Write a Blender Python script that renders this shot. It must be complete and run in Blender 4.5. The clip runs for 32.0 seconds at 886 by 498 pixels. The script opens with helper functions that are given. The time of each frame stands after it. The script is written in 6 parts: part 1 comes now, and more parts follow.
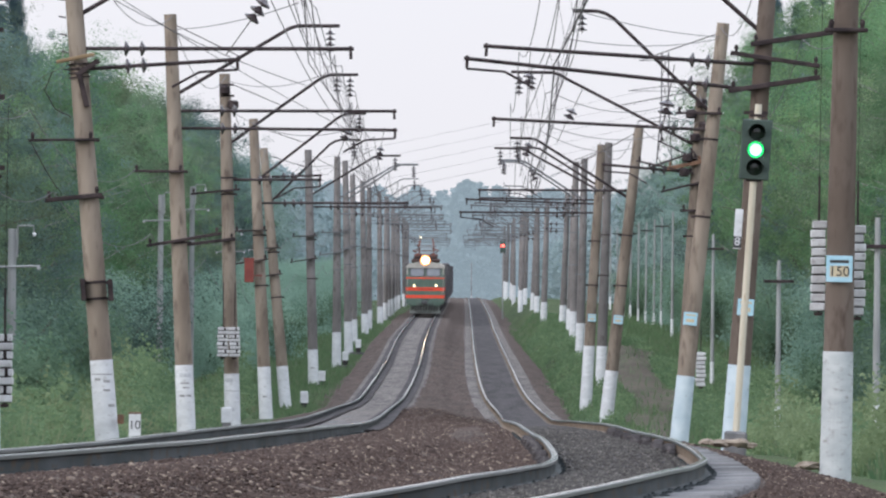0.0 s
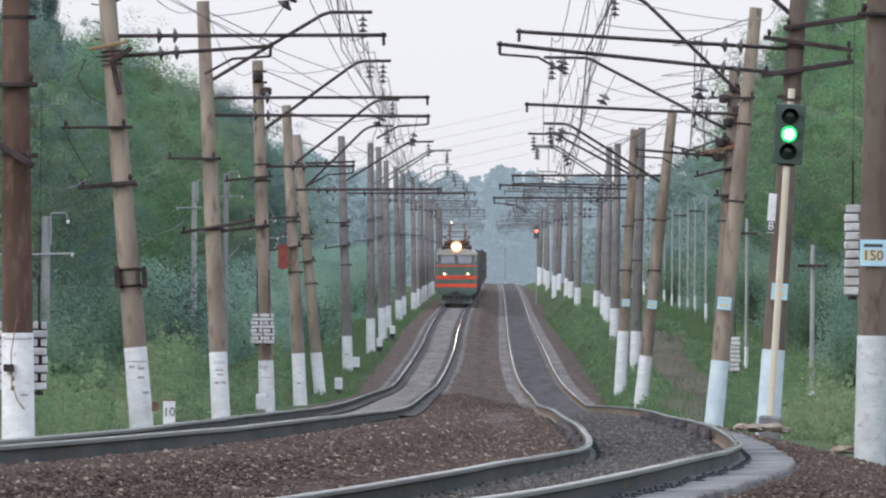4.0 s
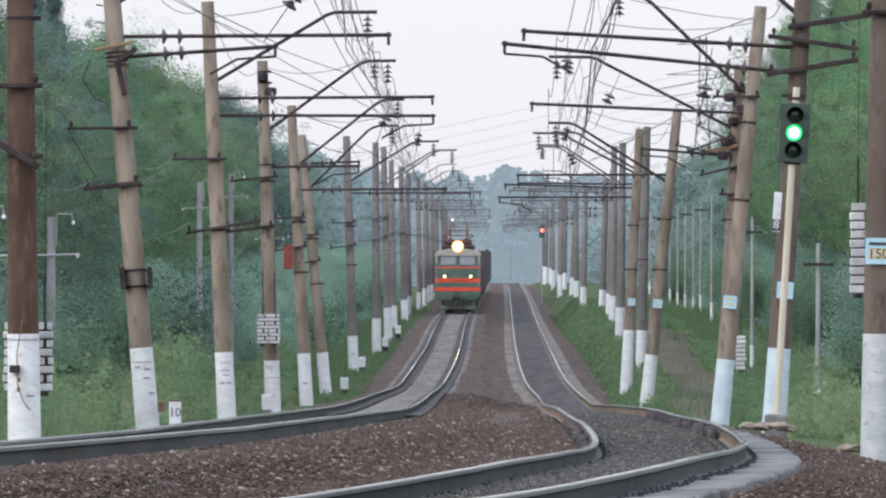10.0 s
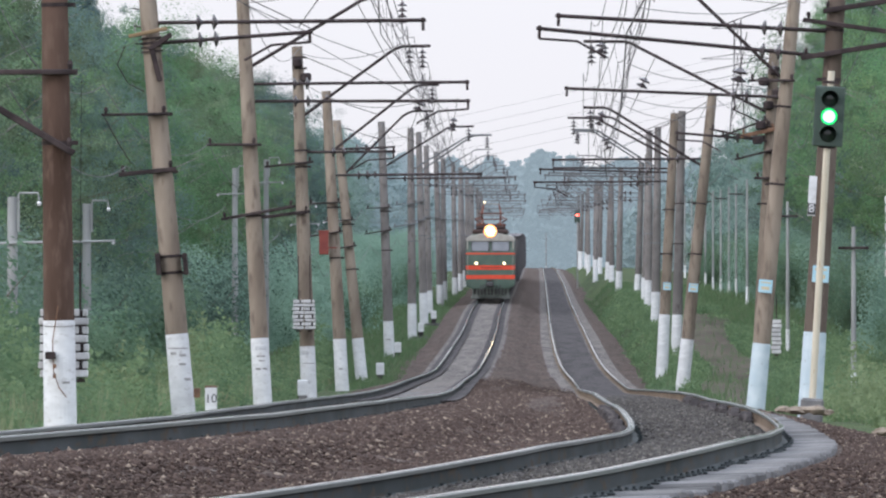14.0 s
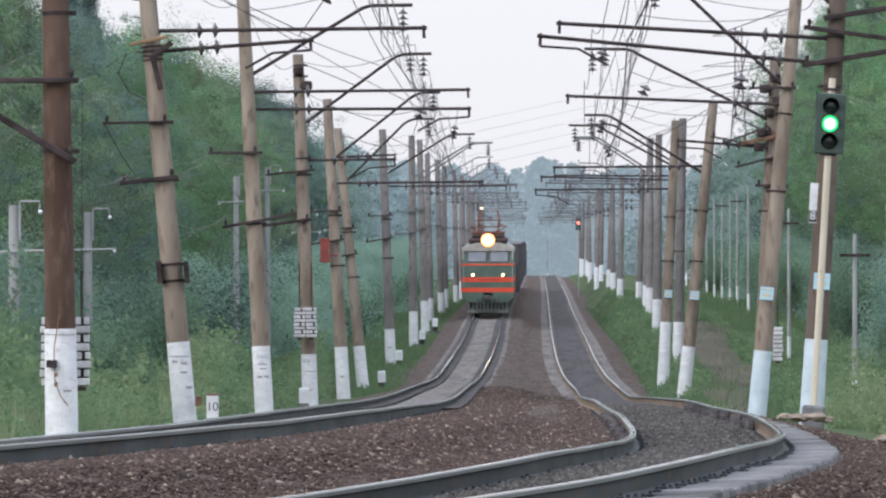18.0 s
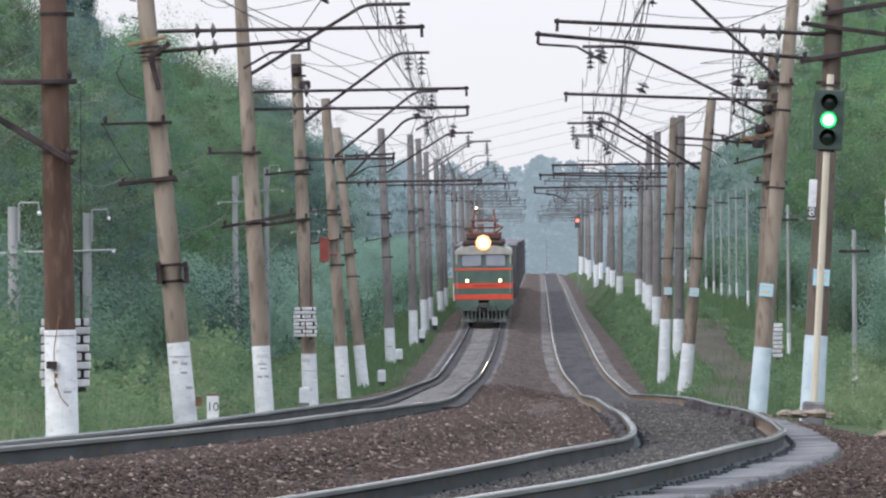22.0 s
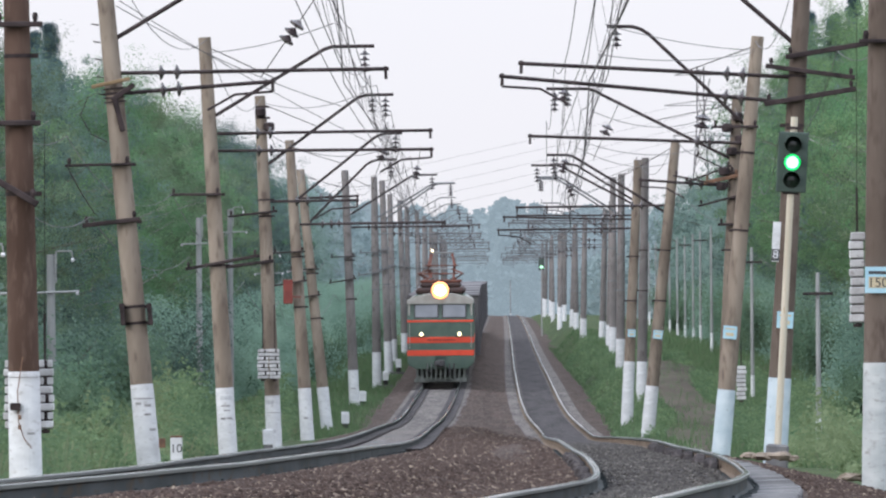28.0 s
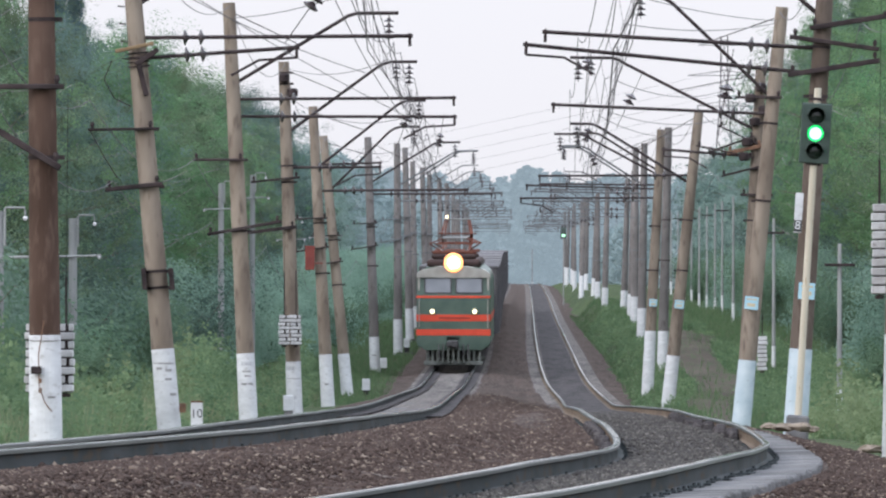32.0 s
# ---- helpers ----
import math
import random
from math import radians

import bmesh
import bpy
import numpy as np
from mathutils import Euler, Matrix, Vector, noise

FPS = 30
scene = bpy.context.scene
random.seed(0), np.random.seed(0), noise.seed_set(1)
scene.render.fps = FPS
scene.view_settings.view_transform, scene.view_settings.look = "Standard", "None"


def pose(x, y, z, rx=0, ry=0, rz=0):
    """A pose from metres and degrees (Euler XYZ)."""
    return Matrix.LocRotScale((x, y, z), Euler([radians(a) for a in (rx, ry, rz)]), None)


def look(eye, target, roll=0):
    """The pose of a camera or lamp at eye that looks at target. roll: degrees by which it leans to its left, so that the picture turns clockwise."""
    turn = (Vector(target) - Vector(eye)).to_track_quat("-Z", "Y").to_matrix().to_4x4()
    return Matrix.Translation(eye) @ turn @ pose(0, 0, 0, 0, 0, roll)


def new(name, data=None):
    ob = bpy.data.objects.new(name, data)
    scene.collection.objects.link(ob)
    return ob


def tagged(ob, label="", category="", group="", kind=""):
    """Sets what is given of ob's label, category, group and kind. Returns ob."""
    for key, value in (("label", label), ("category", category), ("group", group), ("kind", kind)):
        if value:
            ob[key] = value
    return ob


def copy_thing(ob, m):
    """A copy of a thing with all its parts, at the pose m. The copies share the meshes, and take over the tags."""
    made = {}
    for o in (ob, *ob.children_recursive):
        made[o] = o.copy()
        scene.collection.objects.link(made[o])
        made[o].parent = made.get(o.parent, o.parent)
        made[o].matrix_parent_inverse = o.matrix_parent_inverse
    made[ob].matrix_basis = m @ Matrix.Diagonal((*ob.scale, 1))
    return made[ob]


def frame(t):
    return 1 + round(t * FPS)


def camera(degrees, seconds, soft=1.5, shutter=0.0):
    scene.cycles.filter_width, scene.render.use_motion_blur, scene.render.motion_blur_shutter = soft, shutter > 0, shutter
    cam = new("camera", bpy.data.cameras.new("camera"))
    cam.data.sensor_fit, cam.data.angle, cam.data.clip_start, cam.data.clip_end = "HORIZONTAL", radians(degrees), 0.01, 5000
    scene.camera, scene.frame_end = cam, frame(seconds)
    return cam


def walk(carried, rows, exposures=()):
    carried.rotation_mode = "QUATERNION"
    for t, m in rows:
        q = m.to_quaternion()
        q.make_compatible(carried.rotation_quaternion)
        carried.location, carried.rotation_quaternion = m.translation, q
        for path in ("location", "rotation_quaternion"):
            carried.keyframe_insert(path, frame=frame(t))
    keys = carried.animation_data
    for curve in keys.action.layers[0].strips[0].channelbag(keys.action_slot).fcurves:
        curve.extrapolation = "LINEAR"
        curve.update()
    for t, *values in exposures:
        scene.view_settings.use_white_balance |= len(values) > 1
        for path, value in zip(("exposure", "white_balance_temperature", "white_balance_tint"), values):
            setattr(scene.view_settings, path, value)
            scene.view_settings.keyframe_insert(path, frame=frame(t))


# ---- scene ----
# A long lens looks down a double-track railway. x to the right, y ahead along the line, z up.
EYE = 1.5
cam = camera(4.1773, 32.0, soft=2.25)
ROWS = [
    (0.0, 0.0421, 0.3175, -0.559),
    (0.5, 0.0282, 0.3365, -0.582),
    (1.0, 0.0201, 0.3151, -0.633),
    (1.5, 0.0412, 0.3037, -0.447),
    (2.0, 0.0687, 0.2926, -0.524),
    (2.5, 0.1086, 0.2707, -0.610),
    (3.0, 0.1763, 0.2626, -0.427),
    (3.5, 0.2057, 0.2470, -0.327),
    (5.5, 0.1959, 0.2629, -0.290),
    (6.0, 0.1910, 0.2528, -0.209),
    (6.5, 0.2081, 0.2276, -0.248),
    (7.0, 0.2086, 0.2175, -0.061),
    (7.5, 0.1982, 0.2223, -0.169),
    (8.0, 0.1784, 0.1985, -0.249),
    (8.5, 0.1914, 0.1890, -0.192),
    (9.0, 0.2222, 0.1907, -0.025),
    (9.5, 0.2411, 0.1866, -0.020),
    (10.0, 0.2287, 0.2479, -0.129),
    (10.5, 0.2351, 0.2431, -0.058),
    (11.0, 0.2594, 0.2077, -0.243),
    (11.5, 0.2804, 0.1819, -0.108),
    (12.0, 0.2888, 0.2001, -0.085),
    (12.5, 0.2738, 0.2212, -0.128),
    (13.0, 0.2991, 0.2005, -0.135),
    (13.5, 0.3460, 0.1858, -0.050),
    (14.0, 0.3962, 0.1775, 0.071),
    (14.5, 0.4021, 0.2016, 0.114),
    (15.0, 0.4164, 0.2412, 0.081),
    (15.5, 0.4292, 0.2197, 0.011),
    (17.5, 0.4277, 0.2271, 0.025),
    (18.0, 0.4022, 0.2141, 0.156),
    (18.5, 0.3929, 0.2109, 0.147),
    (19.0, 0.4033, 0.2439, 0.332),
    (19.5, 0.3862, 0.2758, 0.175),
    (20.0, 0.3563, 0.3224, 0.369),
    (20.5, 0.3484, 0.2904, 0.458),
    (21.0, 0.3775, 0.2978, 0.336),
    (21.5, 0.3877, 0.2479, 0.581),
    (22.0, 0.4003, 0.2078, 0.534),
    (22.5, 0.3740, 0.2042, 0.548),
    (23.0, 0.3739, 0.2020, 0.708),
    (23.5, 0.4007, 0.1882, 0.532),
    (24.0, 0.4240, 0.1957, 0.633),
    (24.5, 0.4156, 0.2045, 0.704),
    (25.0, 0.3775, 0.2626, 0.647),
    (25.5, 0.3513, 0.2612, 0.797),
    (27.5, 0.2313, 0.3876, 0.737),
    (28.0, 0.2291, 0.4046, 0.462),
    (28.5, 0.2822, 0.3560, 0.251),
    (29.0, 0.3088, 0.3110, 0.175),
    (29.5, 0.3300, 0.2829, 0.198),
    (30.0, 0.3414, 0.2829, 0.183),
    (30.5, 0.3418, 0.2829, 0.191),
    (31.0, 0.3169, 0.2676, 0.054),
    (31.5, 0.3057, 0.2550, -0.096),
    (32.0, 0.3302, 0.2520, -0.099),
]
walk(cam, [(t, pose(0, 0, EYE, 90 + pitch, roll, yaw)) for t, yaw, pitch, roll in ROWS], exposures=[(0.0, 0.0, 6290, 11), (3.5, 0.0, 6290, 11), (7.0, 0.05, 6290, 11), (32.0, 0.05, 6290, 11)])

# ---- light: a bright overcast evening sky, a faint wide sun from the left behind the camera ----
SUN_EL, SUN_AZ = 24.0, 232.0


def make_world():
    w = bpy.data.worlds.new("overcast")
    scene.world = w
    w.use_nodes = True
    nt = w.node_tree
    nt.nodes.clear()
    out = nt.nodes.new("ShaderNodeOutputWorld")
    bg = nt.nodes.new("ShaderNodeBackground")
    sky = nt.nodes.new("ShaderNodeTexSky")
    sky.sky_type, sky.sun_disc = "NISHITA", False
    sky.sun_elevation, sky.sun_rotation = radians(SUN_EL), radians(SUN_AZ)
    sky.dust_density = 4.0
    co = nt.nodes.new("ShaderNodeTexCoord")
    sep = nt.nodes.new("ShaderNodeSeparateXYZ")
    ramp = nt.nodes.new("ShaderNodeValToRGB")
    ramp.color_ramp.elements[0].position, ramp.color_ramp.elements[0].color = 0.0, (0.845, 0.825, 0.845, 1)
    ramp.color_ramp.elements[1].position, ramp.color_ramp.elements[1].color = 1.0, (2.45, 2.75, 3.15, 1)
    dim = nt.nodes.new("ShaderNodeMix")
    dim.data_type, dim.blend_type = "RGBA", "ADD"
    dim.inputs[0].default_value = 0.012
    nt.links.new(co.outputs["Generated"], sep.inputs[0])
    nt.links.new(sep.outputs["Z"], ramp.inputs[0])
    nt.links.new(ramp.outputs[0], dim.inputs[6])
    nt.links.new(sky.outputs[0], dim.inputs[7])
    nt.links.new(dim.outputs[2], bg.inputs[0])
    bg.inputs[1].default_value = 1.0
    nt.links.new(bg.outputs[0], out.inputs[0])


make_world()
sun = new("sun", bpy.data.lights.new("sun", "SUN"))
sun.data.energy, sun.data.angle, sun.data.color = 1.7, radians(30), (1.0, 0.95, 0.88)
sun.matrix_world = look((-60, -50, 40), (0, 0, 0))


# ---- materials ----
def material(name, a, b, scale=6.0, rough=0.8, metal=0.0, bump=0.3, fine=60.0, spread=0.0, c=None, emit=None, strength=0.0, stretch=(1, 1, 1), bumpdist=0.02, trans=0.0, cpos=(0.52, 0.66), matte=False):
    m = bpy.data.materials.new(name)
    m.use_nodes = True
    nt = m.node_tree
    p = nt.nodes["Principled BSDF"]
    L = nt.links.new
    co = nt.nodes.new("ShaderNodeTexCoord")
    mp = nt.nodes.new("ShaderNodeMapping")
    mp.inputs["Scale"].default_value = stretch
    L(co.outputs["Object"], mp.inputs[0])
    n1 = nt.nodes.new("ShaderNodeTexNoise")
    n1.inputs["Scale"].default_value, n1.inputs["Detail"].default_value = scale, 6
    n2 = nt.nodes.new("ShaderNodeTexNoise")
    n2.inputs["Scale"].default_value, n2.inputs["Detail"].default_value = fine, 3
    L(mp.outputs[0], n1.inputs["Vector"])
    L(mp.outputs[0], n2.inputs["Vector"])
    ramp = nt.nodes.new("ShaderNodeValToRGB")
    e = ramp.color_ramp.elements
    e[0].position, e[0].color = 0.34, (*a, 1)
    e[1].position, e[1].color = 0.66, (*b, 1)
    L(n1.outputs["Fac"], ramp.inputs[0])
    colour = ramp.outputs[0]
    if c:
        r2 = nt.nodes.new("ShaderNodeValToRGB")
        r2.color_ramp.elements[0].position, r2.color_ramp.elements[0].color = cpos[0], (0, 0, 0, 1)
        r2.color_ramp.elements[1].position, r2.color_ramp.elements[1].color = cpos[1], (1, 1, 1, 1)
        L(n2.outputs["Fac"], r2.inputs[0])
        mx = nt.nodes.new("ShaderNodeMix")
        mx.data_type = "RGBA"
        L(r2.outputs[0], mx.inputs[0])
        L(colour, mx.inputs[6])
        mx.inputs[7].default_value = (*c, 1)
        colour = mx.outputs[2]
    if spread:
        info = nt.nodes.new("ShaderNodeObjectInfo")
        rng = nt.nodes.new("ShaderNodeMapRange")
        rng.inputs[3].default_value, rng.inputs[4].default_value = 1 - spread, 1 + spread
        L(info.outputs["Random"], rng.inputs[0])
        hs = nt.nodes.new("ShaderNodeHueSaturation")
        L(rng.outputs[0], hs.inputs["Value"])
        L(colour, hs.inputs["Color"])
        if spread >= 0.2:
            hue = nt.nodes.new("ShaderNodeMapRange")
            hue.inputs[3].default_value, hue.inputs[4].default_value = 0.475, 0.53
            twist = nt.nodes.new("ShaderNodeMath")
            twist.operation = "FRACT"
            more = nt.nodes.new("ShaderNodeMath")
            more.operation = "MULTIPLY"
            more.inputs[1].default_value = 7.31
            L(info.outputs["Random"], more.inputs[0])
            L(more.outputs[0], twist.inputs[0])
            L(twist.outputs[0], hue.inputs[0])
            L(hue.outputs[0], hs.inputs["Hue"])
        colour = hs.outputs[0]
    L(colour, p.inputs["Base Color"])
    p.inputs["Roughness"].default_value, p.inputs["Metallic"].default_value = rough, metal
    if matte:
        p.inputs["Specular IOR Level"].default_value = 0.06
    if bump:
        bp = nt.nodes.new("ShaderNodeBump")
        bp.inputs["Strength"].default_value, bp.inputs["Distance"].default_value = bump, bumpdist
        L(n2.outputs["Fac"], bp.inputs["Height"])
        L(bp.outputs[0], p.inputs["Normal"])
    if emit:
        p.inputs["Emission Color"].default_value = (*emit, 1)
        p.inputs["Emission Strength"].default_value = strength
    if trans:
        p.inputs["Specular IOR Level"].default_value = 0.08
        tr = nt.nodes.new("ShaderNodeBsdfTranslucent")
        mix = nt.nodes.new("ShaderNodeMixShader")
        mix.inputs[0].default_value = trans
        L(colour, tr.inputs[0])
        L(p.outputs[0], mix.inputs[1])
        L(tr.outputs[0], mix.inputs[2])
        L(mix.outputs[0], nt.nodes["Material Output"].inputs[0])
    return m


CONCRETE = material("pole_concrete", (0.150, 0.119, 0.096), (0.272, 0.224, 0.182), 1.6, 0.9, 0, 0.4, 7, 0.12, c=(0.105, 0.080, 0.066), cpos=(0.53, 0.76), stretch=(1, 1, 0.28), matte=True)
BROWN = material("stained_concrete", (0.056, 0.035, 0.027), (0.106, 0.069, 0.055), 1.4, 0.9, 0, 0.3, 9, 0.06, c=(0.118, 0.080, 0.064), cpos=(0.52, 0.78), stretch=(1, 1, 0.3), matte=True)
UMBER = material("umber_concrete", (0.094, 0.072, 0.059), (0.164, 0.131, 0.111), 1.4, 0.9, 0, 0.3, 8, 0.06, c=(0.070, 0.050, 0.042), cpos=(0.54, 0.76), stretch=(1, 1, 0.3), matte=True)
# Concrete greyed and paled: the distant masts' haze is in the colour
FAR_CONCRETE = material("hazed_concrete", (0.129, 0.118, 0.115), (0.209, 0.189, 0.184), 1.5, 0.9, 0, 0.3, 8, 0.14, c=(0.084, 0.074, 0.068), cpos=(0.54, 0.78), stretch=(1, 1, 0.35), matte=True)
# Black steel lifted to grey to put haze on the train
UNDERFRAME = material("hazed_underframe", (0.060, 0.058, 0.060), (0.105, 0.100, 0.100), 3.0, 0.85, 0, 0.2, 30, matte=True)
PALE_GRASS = material("pale_weed_blades", (0.122, 0.164, 0.091), (0.226, 0.267, 0.152), 0.5, 0.8, 0, 0, 5, c=(0.217, 0.215, 0.140), trans=0.5)
UNDERSTORY = material("understory_leaf", (0.077, 0.126, 0.101), (0.154, 0.213, 0.159), 0.4, 0.8, 0, 0, 4, 0.2, trans=0.35)
SMUDGE = material("faded_paint", (0.17, 0.16, 0.16), (0.34, 0.33, 0.33), 14.0, 0.9, 0, 0.1, 40)
FAINT = material("faint_paint", (0.36, 0.36, 0.38), (0.50, 0.50, 0.52), 14.0, 0.9, 0, 0.1, 40)
DULL_WHITE = material("dull_whitewash", (0.33, 0.345, 0.35), (0.43, 0.44, 0.44), 3.0, 0.9, 0, 0.2, 9, 0.08, c=(0.25, 0.24, 0.23), cpos=(0.56, 0.76), stretch=(1, 1, 1.8), matte=True)
GREY_POST = material("grey_concrete", (0.204, 0.204, 0.204), (0.306, 0.306, 0.306), 1.5, 0.9, 0, 0.3, 50, 0.08, stretch=(1, 1, 0.4), matte=True)
WEIGHT = material("whitewashed_weight", (0.36, 0.35, 0.35), (0.52, 0.515, 0.52), 6.0, 0.9, 0, 0.3, 14, 0.14, c=(0.22, 0.20, 0.19), cpos=(0.60, 0.78), matte=True)
WHITE = material("whitewash", (0.492, 0.492, 0.506), (0.605, 0.605, 0.618), 3.0, 0.85, 0, 0.2, 9, 0.05, c=(0.372, 0.358, 0.353), cpos=(0.58, 0.78), stretch=(1, 1, 1.8))
# Whitewash tinted blue to hold the blue shade on right-hand mast feet
BLUEWHITE = material("blue_shade_whitewash", (0.363, 0.432, 0.479), (0.468, 0.525, 0.559), 3.0, 0.85, 0, 0.2, 9, 0.05, c=(0.260, 0.280, 0.292), cpos=(0.64, 0.72))
STEEL = material("dark_steel", (0.030, 0.024, 0.025), (0.064, 0.049, 0.049), 5.0, 0.65, 0.4, 0.2, 60, 0.1, matte=True)
RUST = material("rusty_steel", (0.10, 0.055, 0.035), (0.19, 0.10, 0.06), 8.0, 0.85, 0.1, 0.3, 60, 0.1)
# Paler copy of the mast steel, with haze painted in
HAZED_STEEL = material("hazed_steel", (0.110, 0.112, 0.118), (0.175, 0.178, 0.186), 5.0, 0.7, 0.2, 0.2, 60, 0.15, matte=True)
# Tan holds both rust and the evening light on the left-hand faces
TAN_RAIL = material("sunlit_rusty_rail_side", (0.120, 0.088, 0.066), (0.190, 0.145, 0.110), 2.0, 0.85, 0.05, 0.25, 9, c=(0.075, 0.058, 0.048), cpos=(0.55, 0.70), stretch=(1, 0.2, 1), matte=True)
HEAD_SIDE = material("rail_head_side", (0.055, 0.064, 0.061), (0.087, 0.096, 0.090), 2.0, 0.45, 0.3, 0.1, 30, stretch=(1, 0.2, 1))
ROOF_RED = material("pantograph_paint", (0.098, 0.039, 0.030), (0.158, 0.064, 0.046), 3.0, 0.7, 0, 0.2, 30, matte=True)
WIRE = material("wire", (0.06, 0.055, 0.06), (0.11, 0.10, 0.105), 3.0, 0.6, 0.5, 0.0, 20)
GLAZE = material("insulator_glaze", (0.042, 0.033, 0.036), (0.072, 0.057, 0.060), 5.0, 0.25, 0, 0.0, 30, 0.1)
PALE_GLAZE = material("pale_insulator", (0.45, 0.43, 0.45), (0.6, 0.58, 0.6), 5.0, 0.25, 0, 0.0, 30)
RAIL_SIDE = material("rail_side", (0.028, 0.034, 0.035), (0.059, 0.065, 0.068), 2.0, 0.75, 0.2, 0.25, 9, c=(0.059, 0.045, 0.032), cpos=(0.55, 0.68), stretch=(1, 0.2, 1), matte=True)
RAIL_TOP = material("rail_head", (0.048, 0.056, 0.053), (0.092, 0.105, 0.100), 2.0, 0.07, 0.8, 0.0, 40, stretch=(4, 0.2, 1))
BALLAST = material("red_ballast", (0.040, 0.028, 0.024), (0.078, 0.055, 0.047), 2.2, 0.95, 0, 0.9, 14, c=(0.107, 0.089, 0.078), bumpdist=0.05, stretch=(1, 0.08, 1), matte=True)
GREY_BALLAST = material("dusty_ballast", (0.070, 0.061, 0.058), (0.141, 0.122, 0.112), 2.0, 0.95, 0, 0.8, 14, c=(0.196, 0.172, 0.164), bumpdist=0.04, stretch=(1, 0.06, 1), matte=True)
OILY_BALLAST = material("oily_ballast", (0.031, 0.028, 0.029), (0.064, 0.056, 0.057), 2.0, 0.9, 0, 0.7, 14, c=(0.083, 0.072, 0.071), bumpdist=0.04, stretch=(1, 0.06, 1), matte=True)
SLEEPER = material("sleeper_concrete", (0.085, 0.083, 0.086), (0.150, 0.145, 0.147), 3.0, 0.92, 0, 0.4, 40, 0.32, matte=True)
GROUND = material("meadow_soil", (0.036, 0.056, 0.029), (0.064, 0.089, 0.039), 0.10, 0.97, 0, 0.9, 3.0, c=(0.060, 0.051, 0.034), bumpdist=0.2, matte=True)
GRASS = material("grass_blades", (0.072, 0.128, 0.065), (0.134, 0.196, 0.097), 0.5, 0.8, 0, 0, 5, c=(0.145, 0.162, 0.103), trans=0.5)
# Far scrub: haze is painted in as a paler grey-green
HAZED_SCRUB = material("hazed_scrub_leaf", (0.151, 0.243, 0.191), (0.250, 0.358, 0.280), 0.35, 0.75, 0, 0, 4, 0.12, trans=0.45)
# Leaf colour paled and blued to put haze on farther trees
HAZED_LEAF = material("hazed_leaf", (0.163, 0.239, 0.217), (0.256, 0.341, 0.299), 0.35, 0.75, 0, 0, 4, 0.12, trans=0.5)
# Backdrop leaves emit a blue-green glow in place of haze
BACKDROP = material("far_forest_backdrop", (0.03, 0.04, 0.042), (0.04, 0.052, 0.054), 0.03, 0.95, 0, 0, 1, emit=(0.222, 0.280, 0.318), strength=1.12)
BARK = material("bark", (0.06, 0.045, 0.035), (0.12, 0.10, 0.08), 4.0, 0.95, 0, 0.5, 25, 0.1)
BIRCH_BARK = material("birch_bark", (0.16, 0.155, 0.145), (0.30, 0.29, 0.275), 3.0, 0.9, 0, 0.2, 25, c=(0.08, 0.07, 0.06))
LEAF_A = material("birch_leaf", (0.067, 0.105, 0.068), (0.215, 0.285, 0.170), 0.35, 0.7, 0, 0, 4, 0.34, trans=0.5)
LEAF_Y = material("young_birch_leaf", (0.069, 0.127, 0.064), (0.190, 0.316, 0.154), 0.35, 0.7, 0, 0, 4, 0.20, trans=0.5)
LEAF_B = material("aspen_leaf", (0.048, 0.078, 0.073), (0.148, 0.210, 0.181), 0.35, 0.7, 0, 0, 4, 0.34, trans=0.5)
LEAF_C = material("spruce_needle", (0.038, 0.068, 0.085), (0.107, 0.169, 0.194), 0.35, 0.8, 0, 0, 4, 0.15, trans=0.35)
WEED = material("weed_leaf", (0.101, 0.164, 0.091), (0.212, 0.288, 0.152), 0.6, 0.75, 0, 0, 5, 0.1, trans=0.5)
PALE_WEED = material("pale_weed_leaf", (0.115, 0.155, 0.076), (0.200, 0.247, 0.140), 0.6, 0.75, 0, 0, 5, 0.1, trans=0.5)
SHRUB = material("shrub_leaf", (0.082, 0.141, 0.096), (0.161, 0.229, 0.140), 0.6, 0.75, 0, 0, 5, 0.15, trans=0.5)
# Haze on the distant walls of forest is put into this colour
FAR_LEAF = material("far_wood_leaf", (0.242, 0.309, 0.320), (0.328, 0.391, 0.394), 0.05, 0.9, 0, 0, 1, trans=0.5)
GREEN_PAINT = material("loco_green", (0.062, 0.097, 0.078), (0.093, 0.132, 0.103), 1.5, 0.45, 0, 0.1, 30)
RED_PAINT = material("loco_red", (0.60, 0.056, 0.024), (0.70, 0.075, 0.034), 2.0, 0.45, 0, 0.05, 30)
DARK_RED = material("dark_red_paint", (0.20, 0.028, 0.018), (0.26, 0.038, 0.024), 2.0, 0.5, 0, 0.05, 30)
CREAM = material("cab_brow_paint", (0.279, 0.262, 0.236), (0.389, 0.365, 0.335), 2.0, 0.55, 0, 0.05, 30)
ROOF = material("loco_roof", (0.045, 0.031, 0.029), (0.072, 0.047, 0.043), 2.0, 0.7, 0, 0.2, 30, matte=True)
BLACK = material("black_steel", (0.018, 0.018, 0.020), (0.045, 0.042, 0.042), 3.0, 0.7, 0.2, 0.2, 30, matte=True)
WAGON = material("wagon_paint", (0.095, 0.090, 0.098), (0.155, 0.140, 0.142), 0.8, 0.8, 0.1, 0.2, 20, 0.2)
PLOUGH = material("plough_paint", (0.105, 0.112, 0.104), (0.165, 0.172, 0.160), 3.0, 0.8, 0, 0.2, 30, matte=True)
GLASS = material("windscreen_glass", (0.16, 0.165, 0.18), (0.22, 0.225, 0.24), 1.0, 0.10, 0.55, 0, 10)
